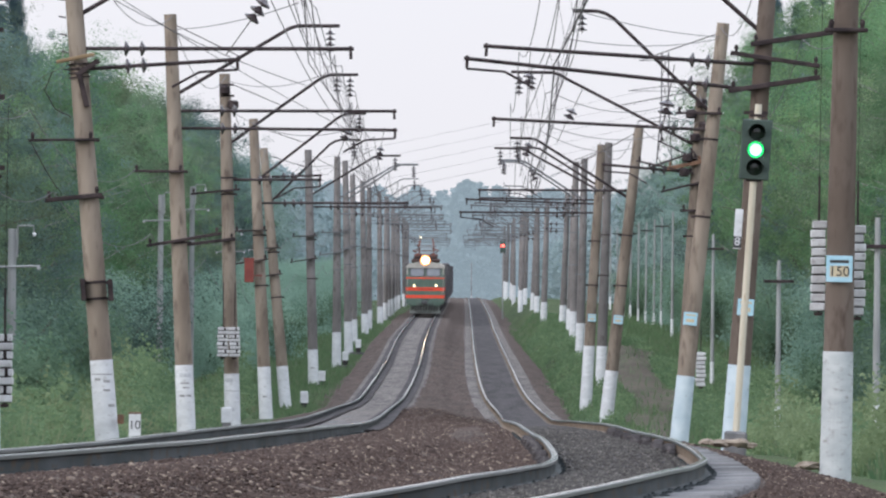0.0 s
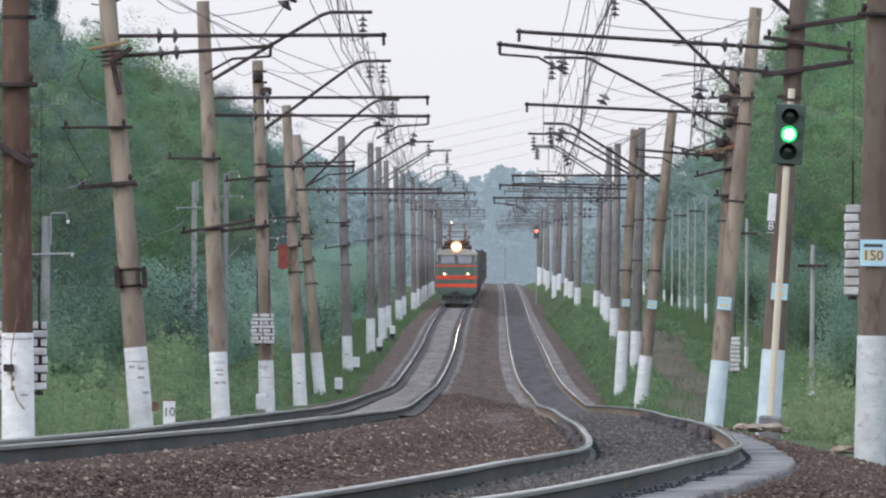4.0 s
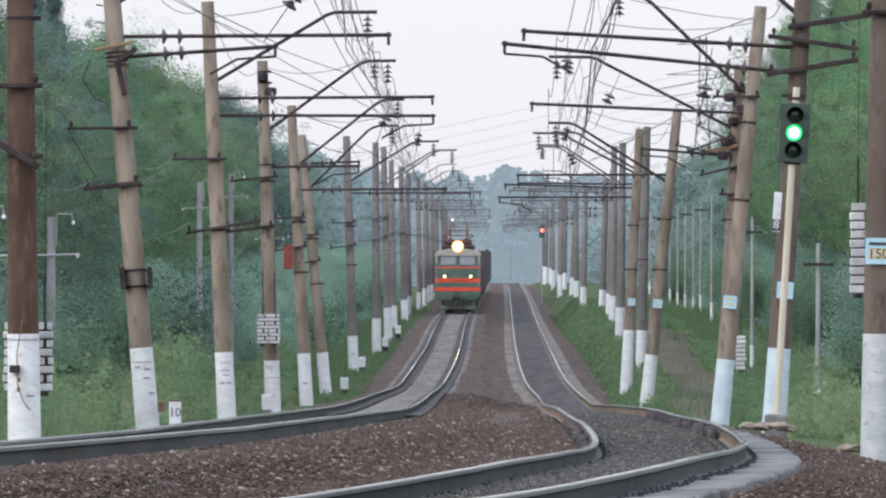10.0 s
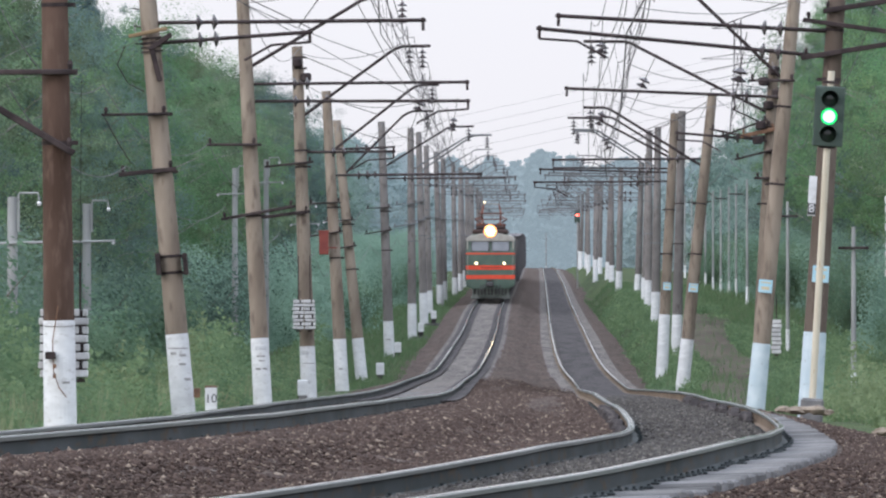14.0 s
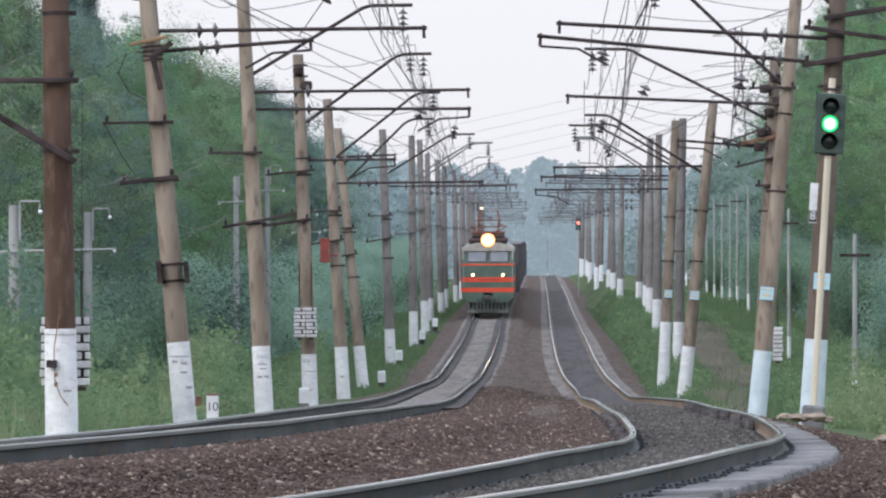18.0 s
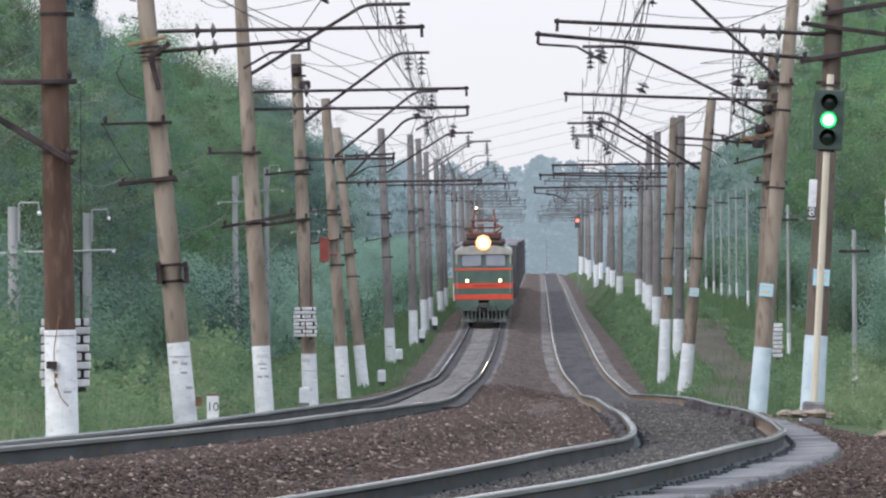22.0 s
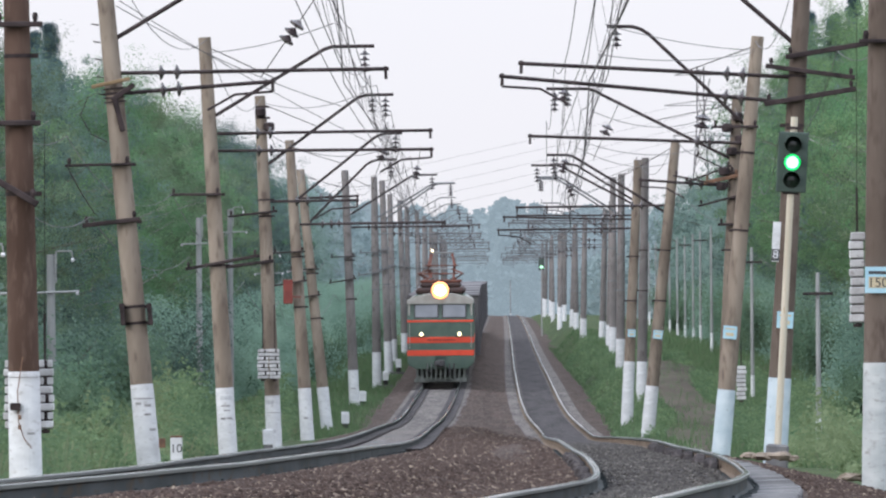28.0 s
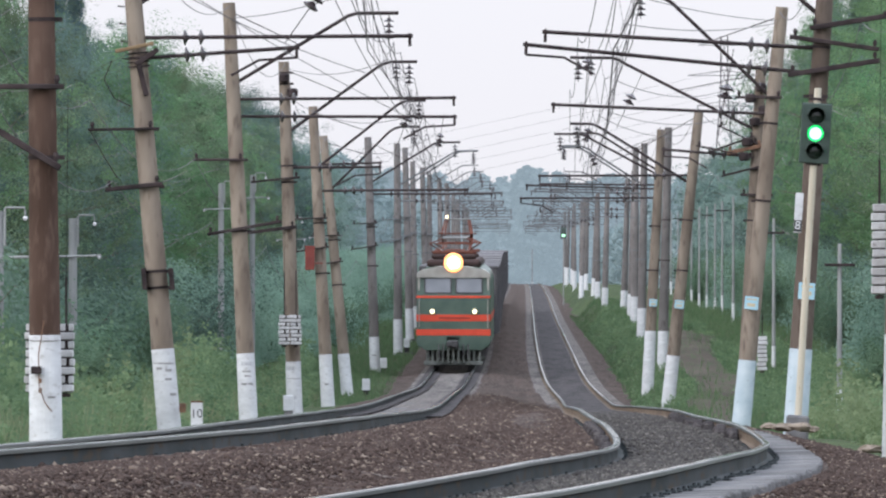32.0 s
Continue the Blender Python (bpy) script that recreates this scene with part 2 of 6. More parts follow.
LAMP = material("headlamp_glow", (1, 0.9, 0.7), (1, 0.9, 0.7), 1, 0.4, emit=(1.0, 0.80, 0.45), strength=30.0, bump=0)
SMALL_LAMP = material("marker_lamp_glow", (1, 0.9, 0.7), (1, 0.9, 0.7), 1, 0.4, emit=(1.0, 0.78, 0.42), strength=3.2, bump=0)
LAMP_HALO = material("lamp_halo_glow", (1, 0.6, 0.3), (1, 0.6, 0.3), 1, 0.4, emit=(1.0, 0.34, 0.08), strength=2.0, bump=0)
GREEN_LAMP = material("green_signal_glow", (0.1, 0.9, 0.4), (0.1, 0.9, 0.4), 1, 0.4, emit=(0.004, 1.0, 0.20), strength=1.0, bump=0)
GREEN_CORE = material("green_lamp_core", (0.6, 1, 0.8), (0.6, 1, 0.8), 1, 0.4, emit=(0.42, 1.0, 0.50), strength=2.2, bump=0)
RED_LAMP = material("red_signal_glow", (1, 0.1, 0.05), (1, 0.1, 0.05), 1, 0.4, emit=(1.0, 0.10, 0.07), strength=7.0, bump=0)
SIGNAL_DARK = material("signal_case", (0.024, 0.042, 0.034), (0.040, 0.062, 0.050), 4.0, 0.6, 0, 0.1, 40)
LENS_OFF = material("dark_lens", (0.012, 0.02, 0.016), (0.02, 0.03, 0.025), 4.0, 0.15, 0, 0, 40)
MAST = material("mast_paint", (0.425, 0.374, 0.289), (0.544, 0.493, 0.399), 2.5, 0.7, 0, 0.15, 40, c=(0.340, 0.255, 0.170), stretch=(1, 1, 0.15), cpos=(0.6, 0.75))
RED_BOX = material("red_cabinet_paint", (0.149, 0.028, 0.022), (0.211, 0.043, 0.031), 4.0, 0.7, 0, 0.1, 40)
WOOD = material("tan_wood", (0.161, 0.105, 0.055), (0.236, 0.167, 0.098), 6.0, 0.85, 0, 0.3, 40, stretch=(0.3, 1, 1))
SOIL = material("bare_soil", (0.054, 0.043, 0.035), (0.092, 0.076, 0.061), 0.5, 0.97, 0, 0.8, 3.0, c=(0.051, 0.071, 0.033), bumpdist=0.1, stretch=(1, 0.2, 1), matte=True)
SIGN_BLUE = material("sign_blue", (0.27, 0.45, 0.54), (0.35, 0.52, 0.60), 3.0, 0.7, 0, 0.05, 40)
SIGN_TEXT = material("sign_black", (0.02, 0.02, 0.025), (0.05, 0.05, 0.05), 5.0, 0.7, 0, 0, 40)
SIGN_YELLOW = material("sign_ochre", (0.42, 0.345, 0.225), (0.49, 0.41, 0.28), 5.0, 0.7, 0, 0, 40)


# ---- geometry helpers ----
class Geo:
    """Collects vertices and faces of one mesh."""

    def __init__(self):
        self.v, self.f = [], []

    def add(self, vs, fs):
        n = len(self.v)
        self.v += [tuple(p) for p in vs]
        self.f += [tuple(i + n for i in q) for q in fs]
        return self

    def box(self, a, b, m=None, bevel=0.0):
        (x0, y0, z0), (x1, y1, z1) = a, b
        e = min(bevel, (x1 - x0) / 3, (y1 - y0) / 3, (z1 - z0) / 3)
        if e > 0:
            vs, fs = [], []
            for sx in (0, 1):
                for sy in (0, 1):
                    for sz in (0, 1):
                        p = [x1 if sx else x0, y1 if sy else y0, z1 if sz else z0]
                        d = [-e if sx else e, -e if sy else e, -e if sz else e]
                        for k in range(3):
                            vs.append([p[j] + (0 if j == k else d[j]) for j in range(3)])
            g = lambda sx, sy, sz, k: (sx * 4 + sy * 2 + sz) * 3 + k
            for s in (0, 1):
                fs.append([g(s, 0, 0, 0), g(s, 1, 0, 0), g(s, 1, 1, 0), g(s, 0, 1, 0)][::1 if s else -1])
                fs.append([g(0, s, 0, 1), g(0, s, 1, 1), g(1, s, 1, 1), g(1, s, 0, 1)][::1 if s else -1])
                fs.append([g(0, 0, s, 2), g(1, 0, s, 2), g(1, 1, s, 2), g(0, 1, s, 2)][::1 if s else -1])
                for u in (0, 1):
                    fs.append([g(s, u, 0, 0), g(s, u, 1, 0), g(s, u, 1, 1), g(s, u, 0, 1)])
                    fs.append([g(s, 0, u, 0), g(s, 1, u, 0), g(s, 1, u, 2), g(s, 0, u, 2)])
                    fs.append([g(0, s, u, 1), g(1, s, u, 1), g(1, s, u, 2), g(0, s, u, 2)])
                    for w in (0, 1):
                        fs.append([g(s, u, w, 0), g(s, u, w, 1), g(s, u, w, 2)])
        else:
            vs = [(x, y, z) for x in (x0, x1) for y in (y0, y1) for z in (z0, z1)]
            fs = [(0, 1, 3, 2), (4, 6, 7, 5), (0, 4, 5, 1), (2, 3, 7, 6), (0, 2, 6, 4), (1, 5, 7, 3)]
        if m is not None:
            vs = [m @ Vector(p) for p in vs]
        return self.add(vs, fs)

    def tube(self, points, radii, sides=8, caps=True):
        points = [Vector(p) for p in points]
        if isinstance(radii, (int, float)):
            radii = [radii] * len(points)
        vs, fs = [], []
        up = None
        for i, p in enumerate(points):
            d = (points[min(i + 1, len(points) - 1)] - points[max(i - 1, 0)]).normalized()
            if up is None:
                up = d.orthogonal().normalized()
            up = (up - d * up.dot(d)).normalized()
            side = d.cross(up)
            for k in range(sides):
                a = 2 * math.pi * k / sides
                vs.append(p + (up * math.cos(a) + side * math.sin(a)) * radii[i])
        for i in range(len(points) - 1):
            for k in range(sides):
                k2 = (k + 1) % sides
                fs.append((i * sides + k, i * sides + k2, (i + 1) * sides + k2, (i + 1) * sides + k))
        if caps:
            fs.append(tuple(range(sides))[::-1])
            fs.append(tuple((len(points) - 1) * sides + k for k in range(sides)))
        return self.add(vs, fs)

    def lathe(self, centre, axis, profile, sides=12):
        c, a = Vector(centre), Vector(axis).normalized()
        return self.tube([c + a * h for h, r in profile], [r for h, r in profile], sides)


def mesh_of(name, g, mat, smooth=False):
    me = bpy.data.meshes.new(name)
    me.from_pydata([tuple(p) for p in g.v], [], g.f)
    me.materials.append(mat)
    if smooth:
        me.polygons.foreach_set("use_smooth", [True] * len(me.polygons))
    me.update()
    return me


def part(name, g, mat, parent, label="", smooth=False):
    ob = new(name, mesh_of(name, g, mat, smooth))
    if parent is not None:
        ob.parent = parent
    if label:
        tagged(ob, label)
    return ob


def thing(name, m, label, category, group="", kind=""):
    ob = new(name)
    ob.matrix_world = m
    return tagged(ob, label, category, group, kind)


def solid(name, g, mat, label, category, group="", kind="", smooth=False, m=None):
    ob = part(name, g, mat, None, smooth=smooth)
    if m is not None:
        ob.matrix_world = m
    return tagged(ob, label, category, group, kind)


def text_part(name, words, size, mat, parent, m, label=""):
    cu = bpy.data.curves.new(name, "FONT")
    cu.body, cu.size, cu.align_x, cu.align_y, cu.extrude = words, size, "CENTER", "CENTER", 0.002
    tmp = new("tmp_text", cu)
    me = bpy.data.meshes.new_from_object(tmp.evaluated_get(bpy.context.evaluated_depsgraph_get()))
    bpy.data.objects.remove(tmp)
    bpy.data.curves.remove(cu)
    me.materials.clear()
    me.materials.append(mat)
    ob = new(name, me)
    ob.parent = parent
    ob.matrix_local = m
    return tagged(ob, label)


# ---- the line of the tracks ----
def hermite(knots):
    ks = sorted(knots)
    xs, ys = np.array([k[0] for k in ks], float), np.array([k[1] for k in ks], float)
    h = np.diff(xs)
    d = np.diff(ys) / h
    m = np.zeros(len(xs))
    m[0], m[-1] = d[0], d[-1]
    for i in range(1, len(xs) - 1):
        m[i] = (d[i - 1] * h[i] + d[i] * h[i - 1]) / (h[i] + h[i - 1])

    def fn(y):
        y = np.asarray(y, float)
        i = np.clip(np.searchsorted(xs, y) - 1, 0, len(xs) - 2)
        t = np.clip((y - xs[i]) / h[i], 0, 1)
        t2, t3 = t * t, t * t * t
        return (2 * t3 - 3 * t2 + 1) * ys[i] + (t3 - 2 * t2 + t) * h[i] * m[i] + (-2 * t3 + 3 * t2) * ys[i + 1] + (t3 - t2) * h[i] * m[i + 1]

    return fn


def eased(fn, sigma=4.0):
    """The same line with its small corners rounded off."""
    ys = np.arange(-80, 4500, 1.0)
    k = np.exp(-0.5 * (np.arange(-12, 13) / sigma) ** 2)
    v = np.convolve(np.pad(fn(ys), 12, mode="edge"), k / k.sum(), "valid")
    return lambda y: np.interp(y, ys, v)


x_right = hermite([(-80, -42), (0, -16), (40, -6.6), (60, -3.0), (70, -1.75), (80, -0.60), (86, 0.05), (90, 0.42), (94, 0.74), (99, 1.0), (105, 1.25), (114, 1.56), (122, 1.76), (130, 1.91), (150, 1.96), (200, 1.93), (254, 2.0), (300, 2.12), (380, 2.42), (430, 2.40), (452, 2.14), (483, 2.0), (540, 1.93), (608, 1.96), (774, 2.13), (998, 2.36), (1477, 2.76), (1800, 2.9), (2300, 8.0), (4000, 60.0)])
z_right = hermite([(-80, 0.3), (0, 0.3), (86, 0.24), (95, 0.27), (105, 0.20), (114, 0.14), (122, 0.07), (130, 0.01), (139, 0.01), (150, 0.0), (161, -0.06), (174, -0.14), (199, -0.26), (254, -0.67), (300, -1.04), (350, -1.46), (400, -1.80), (430, -1.80), (452, -1.58), (483, -1.30), (540, -0.83), (568, -0.66), (655, -0.30), (774, 0.18), (848, 0.50), (998, 1.35), (1107, 1.92), (1266, 2.63), (1477, 3.59), (1700, 4.25), (2000, 4.3), (2600, 4.4), (4500, 5.0)])
x_left = hermite([(-80, -46.3), (0, -20.3), (40, -10.9), (60, -7.3), (70, -6.05), (80, -4.9), (88, -4.06), (92, -3.72), (97, -3.40), (102, -3.18), (108, -2.95), (114, -2.75), (122, -2.55), (130, -2.42), (150, -2.36), (200, -2.36), (247, -2.38), (299, -2.46), (348, -2.54), (400, -2.59), (451, -2.56), (478, -2.36), (520, -2.27), (573, -2.24), (631, -2.25), (720, -2.2), (805, -2.18), (971, -2.0), (1477, -1.5), (1800, -1.3), (2300, 3.8), (4000, 55.8)])
z_left = hermite([(-80, 0.5), (0, 0.5), (80, 0.43), (97, 0.40), (108, 0.350), (122, 0.286), (130, 0.245), (140, 0.175), (150, 0.103), (165, -0.010), (180, -0.125), (200, -0.280), (247, -0.61), (299, -0.90), (348, -1.13), (381, -1.29), (421, -1.47), (451, -1.50), (478, -1.15), (520, -0.84), (573, -0.52), (631, -0.06), (668, 0.26), (720, 0.58), (805, 0.93), (887, 1.33), (971, 1.80), (1107, 2.2), (1266, 2.8), (1477, 3.7), (1700, 4.3), (2000, 4.35), (2600, 4.4), (4500, 5.0)])


x_right, z_right, x_left, z_left = (eased(fn) for fn in (x_right, z_right, x_left, z_left))


def cant(y, most):
    return most * np.clip((205 - np.asarray(y, float)) / 85, 0, 1)


GAUGE = 1.58


def line_stations():
    return np.concatenate([np.arange(40, 260, 1.0), np.arange(260, 620, 2.5), np.arange(620, 1900, 8.0)])


def sweep(name, xs, ys, zs, profile, mat, parent, label="", smooth=False, sides=()):
    """Sweeps a closed cross-section, given as (across, up), along the line."""
    n, k = len(ys), len(profile)
    dx = np.gradient(xs, ys)
    norm = np.sqrt(1 + dx * dx)
    vs = []
    for i in range(n):
        for a, u in profile:
            vs.append((xs[i] + a / norm[i], ys[i] - a * dx[i] / norm[i], zs[i] + u))
    fs = [(i * k + j, i * k + (j + 1) % k, (i + 1) * k + (j + 1) % k, (i + 1) * k + j) for i in range(n - 1) for j in range(k)]
    g = Geo()
    g.v, g.f = vs, fs
    ob = part(name, g, mat, parent, label, smooth)
    for m, _ in sides:
        ob.data.materials.append(m)
    which = [0] * k
    for index, (_, faces) in enumerate(sides):
        for j in faces:
            which[j] = index + 1
    ob.data.polygons.foreach_set("material_index", which * (n - 1))
    return ob


RAIL = [(-0.075, -0.18), (0.075, -0.18), (0.075, -0.168), (0.012, -0.145), (0.009, -0.05), (0.036, -0.036), (0.037, -0.010), (0.030, -0.004), (-0.030, -0.004), (-0.037, -0.010), (-0.036, -0.036), (-0.009, -0.05), (-0.012, -0.145), (-0.075, -0.168)]
HEAD = [(-0.024, -0.012), (0.024, -0.012), (0.024, -0.002), (0.019, 0.0), (-0.019, 0.0), (-0.024, -0.002)]


def build_track(name, xf, zf, most, label):
    track = thing(name, pose(0, 0, 0), label, "railway track", kind="structure")
    ys = line_stations()
    for s in (-1, 1):
        xs = xf(ys) + s * GAUGE / 2
        # low joints every 25 m leave the old rails uneven
        dip = -0.006 * np.exp(-((ys + 6 * s) % 25 - 12.5) ** 2 / 12.0)
        zs = zf(ys) + s * cant(ys, most) / 2 + dip
        # Left web faces take the tan, so they look lit by low sun
        rail = sweep("rail", xs, ys, zs, RAIL, RAIL_SIDE, track, "dark worn steel rail, one side rusty with painted sunlight", sides=((TAN_RAIL, (11, 12, 13)), (HEAD_SIDE, (5, 6, 7, 8, 9))))
        sweep("rail_head", xs, ys, zs, HEAD, RAIL_TOP, rail, "polished running surface of the rail")
    return track


def sleeper_mesh():
    g = Geo()
    g.box((-1.35, -0.13, -0.20), (1.35, 0.13, 0.0), bevel=0.02)
    for s in (-1, 1):
        for o in (-0.13, 0.13):
            g.box((s * 0.79 + o * 0.8 - 0.03, -0.05, 0.0), (s * 0.79 + o * 0.8 + 0.03, 0.05, 0.02), bevel=0.006)
            g.lathe((s * 0.79 + o * 0.8, 0, 0.018), (0, 0, 1), [(0, 0.014), (0.02, 0.014)], 6)
    me = mesh_of("sleeper", g, SLEEPER)
    me.materials.append(RAIL_SIDE)
    for p in me.polygons:
        p.material_index = 1 if min(me.vertices[v].co.z for v in p.vertices) > -0.001 and p.index >= 26 else 0
    return me


def lay_sleepers(track, xf, zf, most, me):
    y = 70.0
    r = random.Random(12)
    while y < 206:
        sl = float(xf(y + 0.5) - xf(y - 0.5))
        ob = new("sleeper", me)
        ob.parent = track
        ob.matrix_local = pose(float(xf(y)), y, float(zf(y)) - 0.182 + max(-0.03, min(0.02, r.gauss(0.0, 0.012))), r.uniform(-1.5, 1.5), -math.degrees(math.asin(float(cant(y, most)) / GAUGE)), -math.degrees(math.atan(sl)))
        y += 0.55
    far = Geo()
    while y < 330:
        x, z = float(xf(y)), float(zf(y))
        far.box((x - 1.35, y - 0.13, z - 0.34), (x + 1.35, y + 0.13, z - 0.182))
        y += 0.55
    tagged(part("distant_sleepers", far, SLEEPER, track), kind="stuff")


def bed_strip(name, left, right, top, ys, mat, label, cols=10, rough=0.03, seed=0):
    """A strip of track bed between two lines, as an uneven skin with its own thickness."""
    rng = np.random.RandomState(seed)
    n = len(ys)
    a, b = left(ys), right(ys)
    g = Geo()
    for i in range(n):
        for j in range(cols + 1):
            u = j / cols
            x = a[i] + (b[i] - a[i]) * u
            g.v.append((x, ys[i], top(ys[i], u) + rng.uniform(-rough, rough)))
    for i in range(n - 1):
        for j in range(cols):
            p = i * (cols + 1) + j
            g.f.append((p, p + 1, p + cols + 2, p + cols + 1))
    return solid(name, g, mat, label, "track bed", kind="structure")


def rail_level(x, y):
    """Mean rail height near (x, y)."""
    xl, xr = x_left(y), x_right(y)
    u = np.clip((x - xl) / (xr - xl), 0, 1)
    return z_left(y) * (1 - u) + z_right(y) * u


def ground_z(x, y):
    x, y = np.asarray(x, float), np.asarray(y, float)
    xl, xr = x_left(y), x_right(y)
    d = np.maximum(xl - x, x - xr)
    drop = np.interp(d, [0, 1.7, 3.3, 5.5, 12, 30, 120], [-0.46, -0.46, -0.60, -0.74, -1.0, -1.3, -1.5])
    bank = np.interp(y, [300, 340, 386, 440, 480, 545, 660, 1200, 1700], [0, 0.12, 0.5, 0.72, 0.8, 1.3, 1.55, 1.5, 0.6])
    rise = np.clip((x - xr - np.interp(y, [400, 560], [1.7, 2.5]) - 0.35 * np.sin(y * 0.071) - 0.2 * np.sin(y * 0.19)) / 1.6, 0, 1)
    drop = drop + bank * rise * rise * (3 - 2 * rise)
    verge = np.clip((xl - x - 1.9) / 1.0, 0, 1)
    drop = drop + 0.17 * verge * np.interp(y, [340, 430], [0, 1])
    wave = 0.10 * np.sin(x * 0.55 + y * 0.043) + 0.08 * np.sin(x * 0.23 - y * 0.11)
    return rail_level(x, y) + drop + wave * np.clip((d - 3) / 4, 0, 1)


def build_ground():
    xs = np.concatenate([[-1500, -700, -300, -150, -90], np.arange(-60, -16, 4), np.arange(-16, 16.1, 0.7), np.arange(20, 64, 4), [90, 150, 300, 700, 1500]])
    ys = np.concatenate([[-400, -150, -60], np.arange(0, 80, 8), np.arange(80, 520, 2.5), np.arange(520, 1000, 8), np.arange(1000, 2600, 40), [2800, 3200, 4000, 4800]])
    X, Y = np.meshgrid(xs, ys)
    Z = ground_z(X, Y)
    g = Geo()
    g.v = [tuple(p) for p in np.stack([X.ravel(), Y.ravel(), Z.ravel()], 1)]
    w = len(xs)
    g.f = [(i * w + j, i * w + j + 1, (i + 1) * w + j + 1, (i + 1) * w + j) for i in range(len(ys) - 1) for j in range(w - 1)]
    solid("ground", g, GROUND, "weedy green meadow ground with bare brown soil", "ground", kind="structure", smooth=True)


build_ground()
LEFT_CANT, RIGHT_CANT = 0.09, 0.05
track_left = build_track("track_left", x_left, z_left, LEFT_CANT, "worn steel rails on dusty concrete sleepers, the train's track")
track_right = build_track("track_right", x_right, z_right, RIGHT_CANT, "worn steel rails on dusty concrete sleepers, empty track")
bed_y = np.concatenate([np.arange(40, 260, 0.8), np.arange(260, 620, 3.0), np.arange(620, 1900, 10.0)])
bed_strip("ballast_left_track", lambda y: x_left(y) - np.interp(y, [190, 230], [1.0, 1.3]), lambda y: x_left(y) + np.interp(y, [190, 230], [1.0, 1.3]), lambda y, u: float(z_left(y)) - float(np.interp(y, [190, 240], [0.205, 0.178])) + (u - 0.5) * float(cant(y, LEFT_CANT)) * 1.6, bed_y, GREY_BALLAST, "grey dusty ballast between the sleepers", 12, 0.012, 1)
bed_strip("ballast_right_track", lambda y: x_right(y) - np.interp(y, [150, 190], [1.0, 1.35]), lambda y: x_right(y) + 1.36, lambda y, u: float(z_right(y)) - float(np.interp(y, [190, 240], [0.222, 0.180])) - 0.05 * max(0.0, (u - 0.78) / 0.22) * float(y < 200) + (u - 0.5) * float(cant(y, RIGHT_CANT)) * 1.6, bed_y, GREY_BALLAST, "grey dusty ballast between the sleepers", 12, 0.012, 2)


def middle_level(y, u):
    """Top of the ballast between the tracks: it covers the sleeper ends of both."""
    a = float(z_left(y)) + 0.8 * float(cant(y, LEFT_CANT)) - 0.180
    b = float(z_right(y)) - 0.65 * float(cant(y, RIGHT_CANT)) - 0.165
    w = max(0.0, (u - 0.24) / 0.76)
    w = w * w * (3 - 2 * w)
    return a * (1 - w) + b * w - 0.05 * math.sin(math.pi * w) ** 2


def right_level(y, u):
    """Top of the shoulder beyond the right track's sleeper ends."""
    return float(z_right(y)) - 0.24 - u ** 1.4 * 0.47 + 0.85 * float(cant(y, RIGHT_CANT)) * (1 - u)


bed_strip("ballast_middle", lambda y: x_left(y) + np.interp(y, [190, 230], [0.90, 1.22]), lambda y: x_right(y) - np.interp(y, [150, 190], [0.92, 1.30]), middle_level, bed_y, BALLAST, "reddish brown crushed-stone ballast between the tracks", 12, 0.03, 3)
bed_strip("oily_bed_right", lambda y: x_right(y) - 0.62, lambda y: x_right(y) + 0.62, lambda y, u: float(z_right(y)) - float(np.interp(y, [190, 240], [0.150, 0.140])) + (u - 0.5) * float(cant(y, RIGHT_CANT)) * 0.8, bed_y, OILY_BALLAST, "dark oil-stained ballast between the rails", 6, 0.008, 6)
# Dark strips hold oil stain and the rail's shadow in one colour
for off in (-0.79, 0.79):
    bed_strip("oily_edge_left", lambda y: x_left(y) + off - 0.30, lambda y: x_left(y) + off + 0.30, lambda y, u: float(z_left(y)) - 0.130, bed_y[bed_y > 215], OILY_BALLAST, "oil-stained ballast along the rail, with the rail's shadow painted in", 4, 0.006, 7)
bed_strip("ballast_left_shoulder", lambda y: x_left(y) - 3.6, lambda y: x_left(y) - np.interp(y, [190, 230], [0.95, 1.24]), lambda y, u: float(z_left(y)) - 0.215 - (1 - u) ** 1.4 * 0.50 - 0.5 * float(cant(y, LEFT_CANT)), bed_y, BALLAST, "reddish brown ballast shoulder sloping to the grass", 8, 0.03, 4)
bed_strip("ballast_right_shoulder", lambda y: x_right(y) + 1.30, lambda y: x_right(y) + 3.6, right_level, bed_y, BALLAST, "reddish brown ballast shoulder sloping to the grass", 8, 0.03, 5)
soil_left = lambda y: np.interp(y, [335, 400, 500, 640], [5.0, 5.8, 6.8, 7.0]) + 0.3 * np.sin(np.asarray(y, float) * 0.06)
soil_right = lambda y: soil_left(y) + 2.3 + 0.4 * np.sin(np.asarray(y, float) * 0.045)
bed_strip("bare_soil", soil_left, soil_right, lambda y, u: float(ground_z(float(soil_left(y)) * (1 - u) + float(soil_right(y)) * u, y)) + 0.10 * math.sin(math.pi * u) - 0.02, np.arange(338, 640, 4.0), SOIL, "bare brown soil bank beside the line", 8, 0.04, 9)


# ---- overhead line masts ----
def insulator_string(g, top, n=4, pitch=0.13, radius=0.125):
    """A hanging string of bell discs; returns the foot."""
    x, y, z = top
    g.tube([(x, y, z), (x, y, z - 0.1 - n * pitch)], 0.012, 6)
    for i in range(n):
        zc = z - 0.12 - i * pitch
        g.lathe((x, y, zc), (0, 0, -1), [(-0.05, 0.035), (-0.01, 0.05), (0.025, radius), (0.04, radius * 0.9), (0.05, 0.03)], 12)
    return (x, y, z - 0.1 - n * pitch)


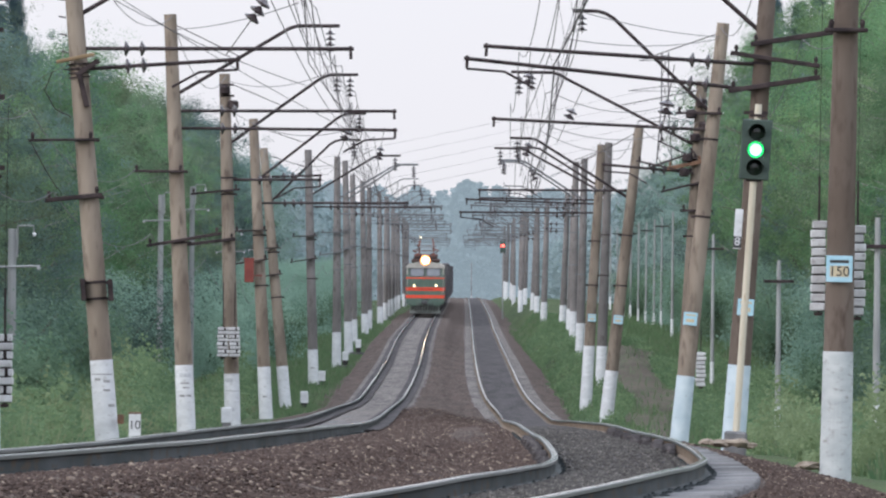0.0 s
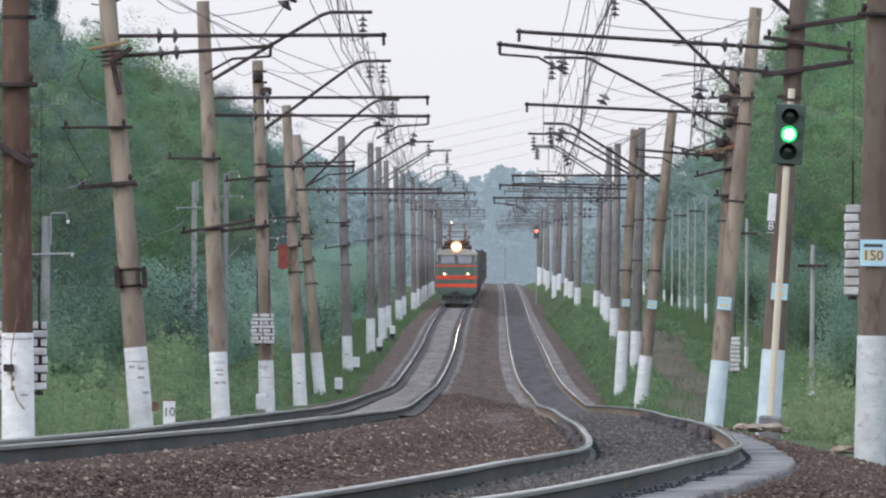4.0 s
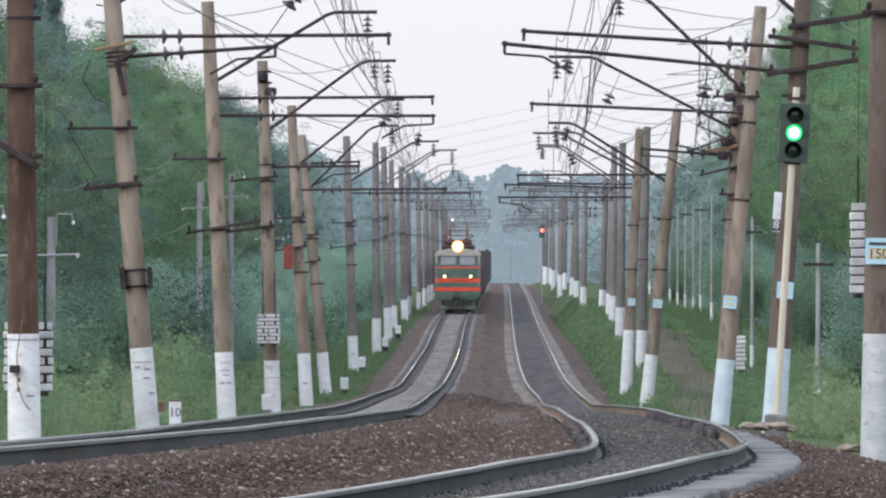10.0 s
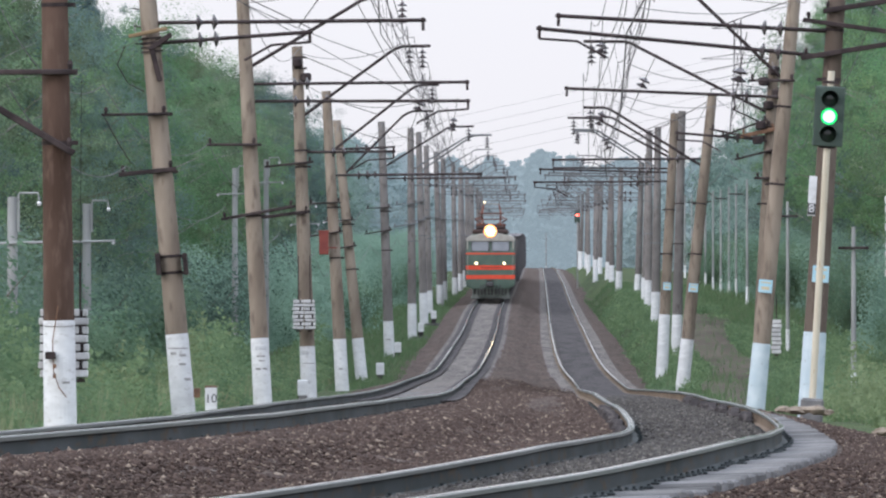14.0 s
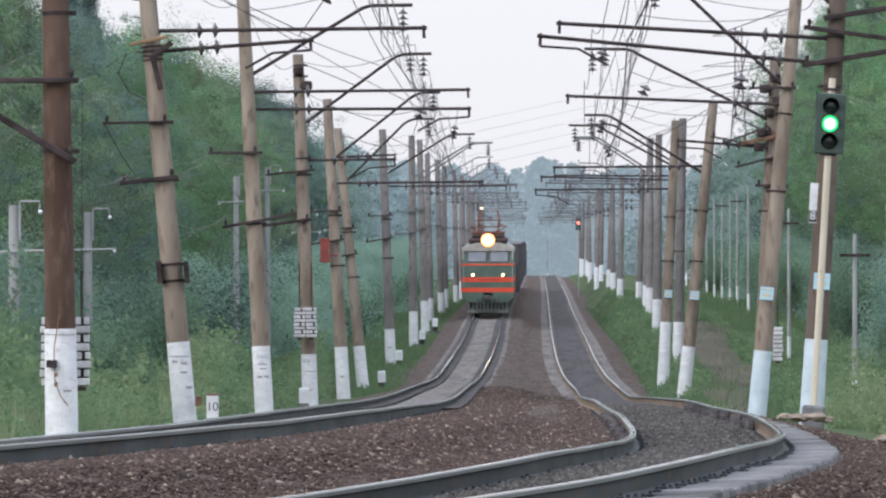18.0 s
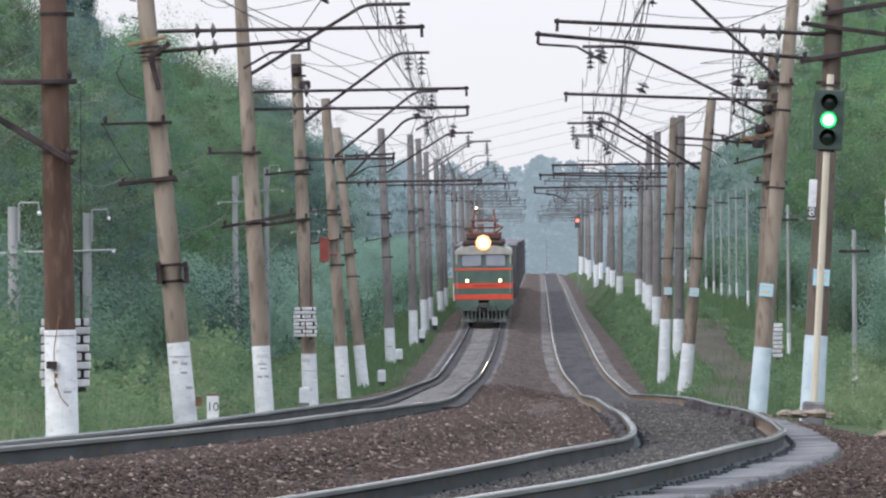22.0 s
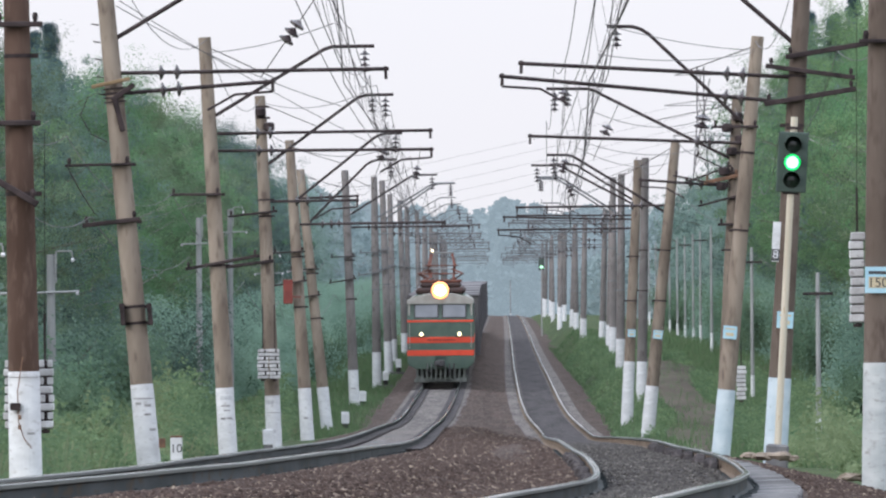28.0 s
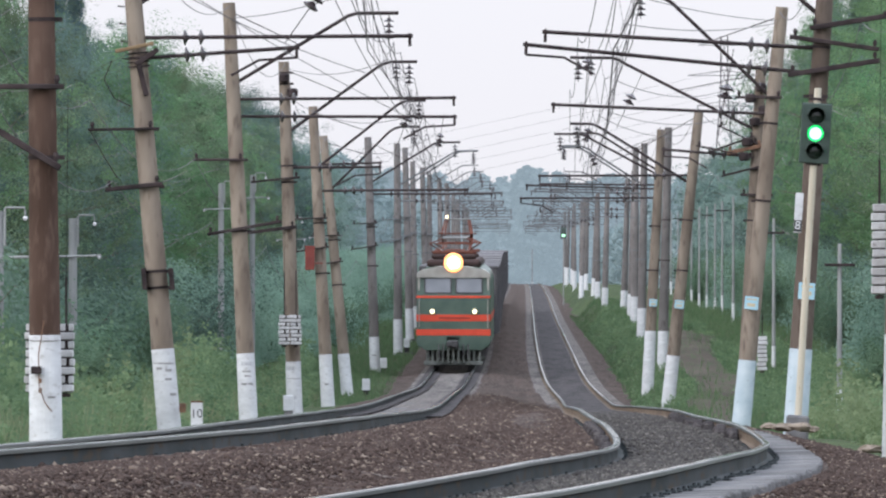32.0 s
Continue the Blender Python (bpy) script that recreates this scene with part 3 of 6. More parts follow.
def disc(g, a, b, at, radius=0.145):
    """An upright disc on a rod from a to b, 'at' metres along it."""
    a, b = Vector(a), Vector(b)
    d = (b - a).normalized()
    g.lathe(a + d * at, d, [(-0.05, 0.03), (-0.03, 0.06), (-0.012, radius), (0.012, radius), (0.06, 0.05), (0.12, 0.025)], 12)


def mast(y, x, z, height, lean, side, spec):
    """A tapered concrete mast. side: +1 when its track lies to +x. Local x points to the track; only the shaft leans."""
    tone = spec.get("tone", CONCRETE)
    # Past 540 m the steel's colour carries the haze
    steel = STEEL if y < 540 else HAZED_STEEL
    label = spec.get("label", "leaning grey-brown concrete catenary mast with a whitewashed foot")
    root = thing("catenary_mast", pose(x, y, z, 0, 0, 0 if side > 0 else 180), label, "catenary mast", "catenary masts along the line")
    front = -side
    tl = math.tan(radians(lean)) * side
    rb, rt = 0.215, 0.145
    radius = lambda h: rb + (rt - rb) * h / 9.6
    wh = spec.get("white", 1.38)
    g = Geo()
    hs = [wh - 0.02] + [wh + (height - wh) * i / 8 for i in range(1, 9)]
    g.tube([(tl * h, 0, h) for h in hs], [radius(h) for h in hs], 24)
    part("shaft", g, tone, root, smooth=False)
    g = Geo()
    hs = [-1.2, 0, 0.4, 0.9, wh - 0.01, wh]
    g.tube([(tl * h, 0, h) for h in hs], [radius(h) + 0.004 for h in hs[:-1]] + [radius(wh) + 0.001], 24)
    part("painted_foot", g, BLUEWHITE if spec.get("blue") or (side < 0 and y in (222, 282)) else WHITE if side > 0 or y > 300 else DULL_WHITE, root, "chipped whitewash on the foot of the mast")
    for h in spec.get("bands", (4.3, 5.9)):
        g = Geo()
        g.lathe((tl * h, 0, h - 0.025), (tl, 0, 1), [(0, radius(h) + 0.010), (0.05, radius(h) + 0.010)], 20)
        g.box((tl * h + radius(h), -0.05, h - 0.03), (tl * h + radius(h) + 0.10, 0.05, h + 0.03))
        part("clamp", g, steel, root, "dark steel clamp band")
    for h, a, b, tilt, thick in spec.get("arms", ((5.9, -1.05, 0.32, 0.0, 0.03), (4.35, -0.75, 0.75, 4.0, 0.045))):
        g = Geo()
        m = pose(tl * h, front * (radius(h) + 0.05), h, 0, -tilt, 0)
        g.box((a, -0.05, -thick), (b, 0.05, thick), m, 0.012)
        for e in (a + 0.08, b - 0.1):
            g.lathe(m @ Vector((e, 0, thick)), (0, 0, 1), [(0, 0.025), (0.07, 0.04), (0.12, 0.025)], 8)
        part("crossarm", g, RUST if thick == 0.055 else steel, root, "weathered steel crossarm for feeder wires")
    can = spec.get("cantilever")
    if can:
        z0, x1, z1, x2 = can
        g = Geo()
        o = tl * z0
        g.tube([(o + radius(z0) - 0.05, 0, z0), (o + x1 - 0.28, 0, z1 - 0.17), (o + x1 - 0.10, 0, z1 - 0.06), (o + x1 + 0.1, 0, z1), (o + x2, 0, z1 + 0.01)], 0.042 if y < 640 else 0.031, 10)
        arm = part("cantilever", g, steel, root, "tubular steel cantilever bracket")
        for k in range(2 if spec.get("double") else 1):
            g = Geo()
            insulator_string(g, (o + x2 - 0.22 - 0.36 * k, 0, z1 - 0.03), spec.get("discs", 4) - k)
            part("insulator_string", g, GLAZE, arm, "brown glazed insulator string")
        g = Geo()
        g.tube([(tl * (height - 0.25) + 0.12, 0, height - 0.25), (o + x1 * 0.55, 0, z0 + (z1 - z0) * 0.55)], 0.012, 6)
        part("stay_rod", g, steel, arm)
    for h0, h1, xe, drop in spec.get("fixators", ()):
        g = Geo()
        o = tl * h0
        a, b = (o + radius(h0), -0.06 * side, h0), (o + xe, -0.06 * side, h1)
        xe += o
        yy = -0.06 * side
        g.tube([a, b], 0.036 if y < 640 else 0.026, 8)
        g.tube([(xe - 0.06, yy, h1 + 0.05), (xe - 0.05, yy, h1 - 0.19)], 0.03, 6)
        if drop:
            g.tube([(xe - 0.05, yy, h1 - 0.19), (xe - 0.75, yy, h1 - 0.24), (xe - 1.25, yy, h1 - 0.52)], 0.024, 6)
        rod = part("registration_arm", g, steel, root, "long steel registration arm")
        for k in range(2):
            g = Geo()
            disc(g, a, b, 0.72 + spec.get("shift", 0) + 0.29 * k)
            part("disc_insulator", g, GLAZE, rod, "glazed disc insulator")
    for h, ring in spec.get("drums", ()):
        g = Geo()
        g.lathe((tl * h + ring, front * 0.2, h - 0.12), (0, 0, 1), [(0, 0.10), (0.04, 0.15), (0.2, 0.15), (0.24, 0.10)], 14)
        part("pulley_drum", g, STEEL, root, "dark tensioning pulley drum")
    return root


def std(k, double=False, **extra):
    """Usual bracket and arms, varied a little by k."""
    r = random.Random(k)
    d = dict(cantilever=(7.70 + r.uniform(-0.1, 0.1), 2.75, 9.32 + r.uniform(-0.1, 0.1), 3.75 + r.uniform(-0.1, 0.1)),
             fixators=[(7.28 + r.uniform(-0.05, 0.05), 7.32 + r.uniform(-0.05, 0.05), 5.0 + r.uniform(-0.2, 0.2), False)], discs=4)
    if double:
        d["fixators"].append((6.92, 6.90, 5.0, True))
    d["arms"] = ((6.05, -0.75, 0.3, 2, 0.022), (5.1, -0.85, 0.3, 9, 0.026)) if k < 30 else ((5.5, -0.6, 0.25, 4, 0.02),)
    if 14 <= k < 30 or k >= 60:
        d["arms"] = ()
    # Farther shafts take the concrete with haze in its colour
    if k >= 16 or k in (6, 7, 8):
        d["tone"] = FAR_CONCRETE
    d.update(extra)
    return d


# y, x, foot z, height, lean, details
LEFT_MASTS = [
    (160, -6.15, -0.32, 9.6, -0.7, dict(tone=BROWN, bands=(3.72, 4.65, 5.54), arms=((4.65, -1.5, 0.30, 0, 0.036), (3.72, -1.4, 0.28, -31, 0.045), (5.95, -0.3, 0.35, 0, 0.036)), cantilever=(7.7, 2.8, 9.35, 3.8), fixators=[], label="rust-brown stained catenary mast with a white foot and counterweights")),
    (222, -6.28, -0.79, 9.6, -4.9, dict(white=1.43, bands=(2.55, 2.85, 4.4, 5.45, 6.75), arms=((5.45, -1.02, 0.22, 1, 0.025), (4.42, -0.80, 0.26, 6, 0.042)), cantilever=(7.75, 2.78, 9.34, 3.8), fixators=[(7.12, 7.16, 5.05, False), (6.75, 6.95, 2.95, True)])),
    (282, -6.14, -1.15, 9.6, -2.8, dict(white=1.46, bands=(4.3, 5.95), arms=((5.95, -1.0, 0.2, 0, 0.03), (4.35, -0.75, 1.0, 10, 0.036)), cantilever=(7.76, 2.78, 9.36, 3.85), fixators=[(7.36, 7.40, 5.17, False), (6.96, 6.96, 5.17, True)], shift=0.22)),
    (333, -5.98, -1.51, 9.6, -1.9, dict(cantilever=(7.70, 2.75, 9.60, 3.6), double=True, drums=((8.75, 0.22), (9.15, 0.0)), fixators=[(6.70, 6.72, 2.6, True)], bands=(6.3, 6.75, 9.0, 9.3), arms=((6.4, -1.0, 0.35, 6, 0.03), (5.05, -1.35, 0.2, 7, 0.045)))),
    (386, -5.87, -1.88, 9.6, -3.0, std(4, False, white=1.72, cantilever=(7.70, 2.82, 9.79, 3.49), fixators=[(7.75, 7.82, 2.1, False), (6.92, 6.96, 4.75, False)])),
    (432, -5.85, -2.18, 9.6, -5.4, std(5, False, white=1.85, cantilever=(7.70, 2.45, 9.92, 3.27), fixators=[(7.66, 7.70, 5.0, False)])),
    (500, -5.67, -1.30, 9.6, -1.9, std(6, False)),
    (568, -5.37, -0.67, 9.6, -0.4, std(7, True)),
    (620, -5.26, -0.20, 9.6, -1.6, std(8, False)),
]
RIGHT_MASTS = [
    (166, 5.26, -0.59, 9.6, 0.8, dict(tone=UMBER, white=1.66, bands=(6.05,), arms=((6.05, -0.3, 0.3, 0, 0.03),), cantilever=(7.7, 2.8, 9.35, 3.8), fixators=[], label="brown-stained catenary mast with a white foot and counterweights")),
    (222, 5.17, -0.72, 9.6, 3.8, dict(tone=UMBER, label="leaning umber concrete mast with a whitewashed foot", bands=(6.0, 6.9), arms=((7.28, -1.3, 0.25, -9, 0.048), (7.0, -1.05, 0.6, 8, 0.042), (6.48, -1.1, 0.6, -9, 0.048)), cantilever=(7.5, 2.7, 9.7, 3.4), fixators=[(6.88, 7.17, 5.1, False), (6.42, 6.94, 5.42, True)], shift=0.1)),
    (282, 5.31, -1.23, 9.6, 5.5, dict(white=1.40, cantilever=(7.55, 2.62, 9.85, 3.3), discs=3, fixators=[(7.12, 7.33, 5.12, False)], arms=((7.5, -0.2, 0.9, 0, 0.03),), bands=(5.1, 6.9))),
    (333, 6.31, -1.84, 9.85, 2.8, dict(blue=True, white=1.5, cantilever=(8.1, 3.9, 10.05, 5.15), double=True, drums=((8.3, 0.1), (8.95, 0.25), (6.9, -0.2), (8.62, -0.12), (7.35, 0.34), (7.75, 0.28), (9.25, -0.02)), fixators=[(7.35, 7.55, 2.6, True)], arms=((7.62, -0.15, 0.85, -12, 0.055), (7.05, -0.4, 1.0, -14, 0.03), (7.95, 0.1, 1.5, -20, 0.026), (7.3, 0.1, 1.7, 12, 0.026), (7.7, 0.0, 1.2, 25, 0.02), (6.3, -0.5, 0.4, 0, 0.035)), bands=(5.6, 6.3, 7.0, 9.0))),
    (386, 4.93, -1.77, 9.4, 5.9, std(14, False, white=1.59, cantilever=(7.1, 3.1, 8.95, 3.86))),
    (440, 4.88, -1.62, 9.4, 2.9, std(15, True, white=2.1)),
    (480, 5.90, -1.12, 9.55, 1.4, std(16, False, white=1.5)),
    (545, 5.75, -0.85, 9.5, 0.8, std(17, True, white=2.1)),
    (600, 6.0, -0.20, 9.4, 0.3, std(18, False, white=2.0)),
]
for i in range(14):
    y = 680 + 62 * i
    r = random.Random(100 + i)
    LEFT_MASTS.append((y, -5.3 + r.uniform(-0.25, 0.2), float(z_left(y)) - 0.45, 9.5, r.uniform(-2.2, 0.6), std(30 + i, i % 3 == 1)))
    y = 660 + 62 * i
    RIGHT_MASTS.append((y, 6.05 + r.uniform(-0.3, 0.5), float(z_right(y)) - 0.45, 9.4, r.uniform(-0.6, 2.0), std(60 + i, i % 3 == 0, white=2.7)))


def tangle(root):
    """Old clamps, a wooden block and a strut round the top of one mast."""
    g = Geo()
    g.box((-0.42, -0.24, -0.036), (0.30, -0.16, 0.036), pose(-0.58, -0.05, 6.95, 0, -12, 0), 0.015)
    part("wooden_block", g, WOOD, root, "tan wooden beam bolted across the mast")
    g = Geo()
    g.box((-0.05, -0.2, 0.0), (0.05, -0.12, 0.62), pose(-0.42, -0.05, 6.05, 0, -14, 0), 0.015)
    g.box((-0.05, -0.2, 0.0), (0.05, -0.12, 0.5), pose(-0.62, -0.05, 6.62, 0, 55, 0), 0.015)
    part("strut", g, STEEL, root, "dark steel strut")
    for z in (6.58, 6.66, 6.74, 6.82):
        g = Geo()
        g.lathe((-0.0857 * z, 0, z), (-0.0857, 0, 1), [(0, 0.205), (0.03, 0.205)], 16)
        part("clamp", g, STEEL, root)
    g = Geo()
    g.tube([(-1.05, -0.2, 6.7), (-1.2, -0.2, 6.35), (-1.0, -0.2, 6.0), (-0.7, -0.2, 5.86)], 0.010, 5)
    g.tube([(-1.45, -0.25, 5.42), (-1.2, -0.25, 4.95), (-0.95, -0.25, 4.55)], 0.010, 5)
    part("loose_cable", g, STEEL, root)
    for k in range(5):
        g = Geo()
        g.tube([(-0.0857 * (8.0 - 0.32 * k) - 0.17, -0.05, 8.0 - 0.32 * k), (-0.0857 * (8.0 - 0.32 * k) - 0.30, -0.05, 8.02 - 0.32 * k)], 0.014, 5)
        part("step_iron", g, STEEL, root)


def foot_marks(root, side, marks):
    """Faded dark bars painted round the white foot: (height, start angle, end angle, band)."""
    for h, a0, a1, band in marks:
        g = Geo()
        n, r = 8, 0.2185
        for i in range(n + 1):
            a = radians(a0 + (a1 - a0) * i / n)
            for z, rr in ((h, r), (h + band, r - 0.0002), (h + band, r - 0.008), (h, r - 0.008)):
                g.v.append((side * rr * math.sin(a) + math.tan(radians(root["lean"])) * side * z, -side * rr * math.cos(a), z))
        g.f = [(i * 4 + k, i * 4 + (k + 1) % 4, i * 4 + 4 + (k + 1) % 4, i * 4 + 4 + k) for i in range(n) for k in range(4)]
        part("faded_mark", g, SMUDGE if band < 0.08 else FAINT, root, "faded grey paint mark")


MARKS = {(222, 1): ((1.16, -55, 60, 0.02), (1.05, -40, -10, 0.05), (1.02, 5, 40, 0.05), (0.86, 0, 35, 0.04), (0.58, 20, 60, 0.05)),
         (282, 1): ((1.18, -30, 45, 0.09), (1.02, -25, 30, 0.04), (0.92, -10, 30, 0.03), (0.72, -35, 0, 0.05), (0.73, 8, 42, 0.045)),
         (333, 1): ((1.14, -60, 10, 0.12), (0.9, -50, 60, 0.02), (0.35, -30, 20, 0.10)),
         (386, 1): ((0.75, -20, 15, 0.05),), (500, 1): ((0.6, -30, 20, 0.05),),
         (160, 1): ((1.30, -60, 60, 0.012), (0.55, 10, 40, 0.03)),
         (333, -1): ((1.25, -80, 80, 0.02), (0.75, -80, 80, 0.02), (0.45, -50, 70, 0.10))}


def build_masts():
    for rows, side in ((LEFT_MASTS, 1), (RIGHT_MASTS, -1)):
        for y, x, z, h, lean, spec in rows:
            root = mast(y, x, z, h, lean, side, spec)
            root["lean"] = lean
            foot_marks(root, side, MARKS.get((y, side), ()))
            if y == 222 and side > 0:
                tangle(root)


build_masts()


# ---- wires ----
def span(a, b, sag, n=12):
    return [(a[0] + (b[0] - a[0]) * t, a[1] + (b[1] - a[1]) * t, a[2] + (b[2] - a[2]) * t - 4 * sag * t * (1 - t)) for t in [i / n for i in range(n + 1)]]


def at_mast(row, side, out, up):
    y, x, z, h, lean, spec = row
    s = math.sin(radians(lean))
    return (x + side * out + s * up, y, z + up)


def chain(spans):
    return [p for k, s in enumerate(spans) for p in (s if k == 0 else s[1:])]


def overhead(rows, side, name):
    ys = [100.0] + [r[0] for r in rows if r[0] != 480]
    xf, zf = (x_left, z_left) if side > 0 else (x_right, z_right)
    ups, lows, drops = [], [], []
    for k, (p, q) in enumerate(zip(ys, ys[1:])):
        zig = (0.3 if side > 0 else 0.12) * (1 if k % 2 else -1)
        at = lambda y, dx, dz: (float(xf(max(y, 150))) + dx, y, float(zf(y)) + dz)
        n = 10 if q < 700 else 6
        up, low = span(at(p, -0.35 * side, 8.35), at(q, -0.35 * side, 8.35), 0.9, n), span(at(p, zig, 6.55), at(q, -zig, 6.55), 0.05, n)
        ups.append(up)
        lows.append(low)
        if q < 1100:
            for i in range(1, n):
                g = Geo()
                g.tube([up[i], ((up[i][0] + low[i][0]) / 2 + 0.03, up[i][1], (up[i][2] + low[i][2]) / 2), low[i]], 0.005, 4)
                drops.append(g)
    mess, wire = Geo(), Geo()
    mess.tube(chain(ups), 0.011, 5)
    wire.tube(chain(lows), 0.010 if side > 0 else 0.015, 5)
    m = solid(name + "_messenger_wire", mess, WIRE, "sagging dark messenger wire with droppers", "overhead wire", "overhead wires")
    for g in drops:
        part("dropper", g, WIRE, m)
    solid(name + "_contact_wire", wire, WIRE, "thin taut contact wire over the rails", "overhead wire", "overhead wires")


def feeders(rows, side, name, specs):
    rows = [r for r in rows if r[0] != 480 and r[0] < 1300]
    for out, up, sag in specs:
        g = Geo()
        g.tube(chain([span(at_mast(p, side, out, up), at_mast(q, side, out, up), sag, 10) for p, q in zip(rows, rows[1:])]), 0.009, 4)
        solid(name + "_feeder_wire", g, WIRE, "thin sagging feeder wire along the masts", "overhead wire", "feeder wires")


overhead(LEFT_MASTS, 1, "left")
overhead(RIGHT_MASTS, -1, "right")
feeders(LEFT_MASTS, 1, "left", ((-0.95, 5.98, 0.7), (-0.65, 4.5, 0.6), (0.05, 9.55, 0.9)))
feeders(RIGHT_MASTS, -1, "right", ((-0.7, 7.35, 0.7), (0.05, 9.5, 0.9)))


# ---- second catenary where two tension lengths overlap, and cross-span wires ----
def overlap_wires():
    ways = {"left": ((112, -3.0, 9.2), (166, -2.95, 8.4), (222, -2.85, 7.7), (282, -2.62, 7.3), (333, -2.5, 7.0), (386, -2.45, 6.5)),
            "right": ((112, 1.9, 9.2), (166, 1.75, 8.5), (222, 1.95, 7.7), (282, 1.8, 7.3), (333, 1.85, 7.0), (386, 2.1, 6.4))}
    for name, pts in ways.items():
        lines = {}
        for dz, dx, sag in ((0, 0.0, 0.5), (-1.45, 0.22, 0.05), (0.35, -0.3, 0.7), (-1.2, -0.15, 0.08), (-0.6, 0.32, 0.4)):
            g = Geo()
            run = chain([span((p[1] + dx, p[0], p[2] + dz), (q[1] + dx, q[0], q[2] + dz), sag, 10) for p, q in zip(pts, pts[1:])])
            lines[dz] = run
            g.tube(run, 0.009, 5)
            w = solid(name + "_overlap_wire", g, WIRE, "second overhead wire of an overlapping tension length", "overhead wire", "overhead wires")
        for i in range(6, len(lines[0]), 3):
            g = Geo()
            g.tube([lines[0][i], lines[-1.45][i]], 0.005, 4)
            part("dropper", g, WIRE, w)


overlap_wires()


def anchor_wires():
    """Stay and jumper wires slung across from the masts to the overhead line."""
    for a, b, sag in (((-6.75, 222, 7.65), (-2.6, 302, 6.1), 0.1), ((-6.8, 222, 7.55), (-3.2, 262, 6.45), 0.15), ((-6.5, 282, 8.1), (-2.75, 214, 7.0), 0.1), ((-6.2, 333, 7.9), (-3.0, 290, 7.3), 0.25),
                      ((-6.3, 333, 7.2), (-2.3, 300, 6.2), 0.5), ((-6.3, 386, 6.9), (-2.3, 350, 6.3), 0.6), ((6.1, 282, 8.0), (2.0, 222, 6.6), 0.15), ((6.15, 282, 8.05), (2.3, 240, 7.6), 0.1),
                      ((6.7, 333, 7.8), (2.2, 262, 6.3), 0.5), ((6.7, 333, 6.9), (2.4, 300, 6.2), 0.4), ((5.7, 386, 6.9), (2.3, 330, 6.6), 0.3)):
        g = Geo()
        g.tube(span(a, b, sag, 12), 0.009, 5)
        solid("stay_wire", g, WIRE, "thin stay wire slung from a mast to the overhead line", "overhead wire", "stay wires")


anchor_wires()


def power_line():
    """High-voltage conductors that cross the line far off, and a lattice tower that carries them."""
    for k in range(5):
        g = Geo()
        g.tube(span((-52, 1050, 3.4 + 0.95 * k), (64, 1120, 29.5 + 1.1 * k), 1.2, 20), 0.013, 4)
        solid("power_line_wire", g, WIRE, "faint high-voltage conductor crossing the sky", "power line", "power line wires")
    root = thing("lattice_tower", pose(24.3, 1400, 2.2), "faint lattice pylon above the forest", "pylon")
    wide = lambda h: 2.1 - 1.7 * min(1, h / 24) if h < 24 else 0.4
    for sx in (-1, 1):
        for sy in (-1, 1):
            g = Geo()
            g.tube([(sx * wide(h), sy * wide(h), h) for h in (0, 12, 24, 30)], 0.06, 5)
            part("leg", g, WIRE, root)
    for i in range(10):
        h0, h1 = 3.0 * i, 3.0 * i + 3.0
        for sy in (-1, 1):
            g = Geo()
            g.tube([(-wide(h0), sy * wide(h0), h0), (wide(h1), sy * wide(h1), h1)], 0.035, 4)
            g.tube([(wide(h0), sy * wide(h0), h0), (-wide(h1), sy * wide(h1), h1)], 0.035, 4)
            part("cross_brace", g, WIRE, root)
    for h, w in ((22, 3.2), (25.5, 4.2), (29, 3.0)):
        g = Geo()
        g.tube([(-w, 0, h), (0, 0, h + 0.6), (w, 0, h)], 0.05, 4)
        g.tube([(-w, 0, h), (w, 0, h)], 0.05, 4)
        part("crossarm", g, WIRE, root)


power_line()


# ---- insulator clusters hung in the wires ----
def cluster(x, y, z, tilt, n, r):
    root = thing("strain_insulator", pose(x, y, z, 0, tilt, 0), "dark glazed bell insulators hung in the overhead wires", "insulator", "strain insulators")
    for i in range(n):
        g = Geo()
        g.lathe((0, 0, -0.15 * i), (0, 0, -1), [(-0.05, 0.03), (-0.02, 0.06), (0.03, r), (0.06, r * 0.95), (0.08, 0.03)], 12)
        part("bell", g, GLAZE, root)
    g = Geo()
    g.tube([(0, 0, 0.7), (0, 0, -0.15 * n - 0.6)], 0.009, 5)
    part("link", g, STEEL, root)


for row in ((-3.08, 196, 6.55, 35, 3, 0.14), (-2.62, 300, 6.05, 20, 2, 0.14), (1.96, 320, 7.88, 4, 2, 0.15), (3.0, 308, 6.75, 25, 2, 0.16), (3.9, 221.9, 5.45, 10, 2, 0.15), (-2.35, 392, 6.9, 10, 3, 0.13), (2.3, 372, 6.8, 15, 3, 0.13), (2.7, 420, 6.6, -20, 3, 0.13)):
    cluster(*row)


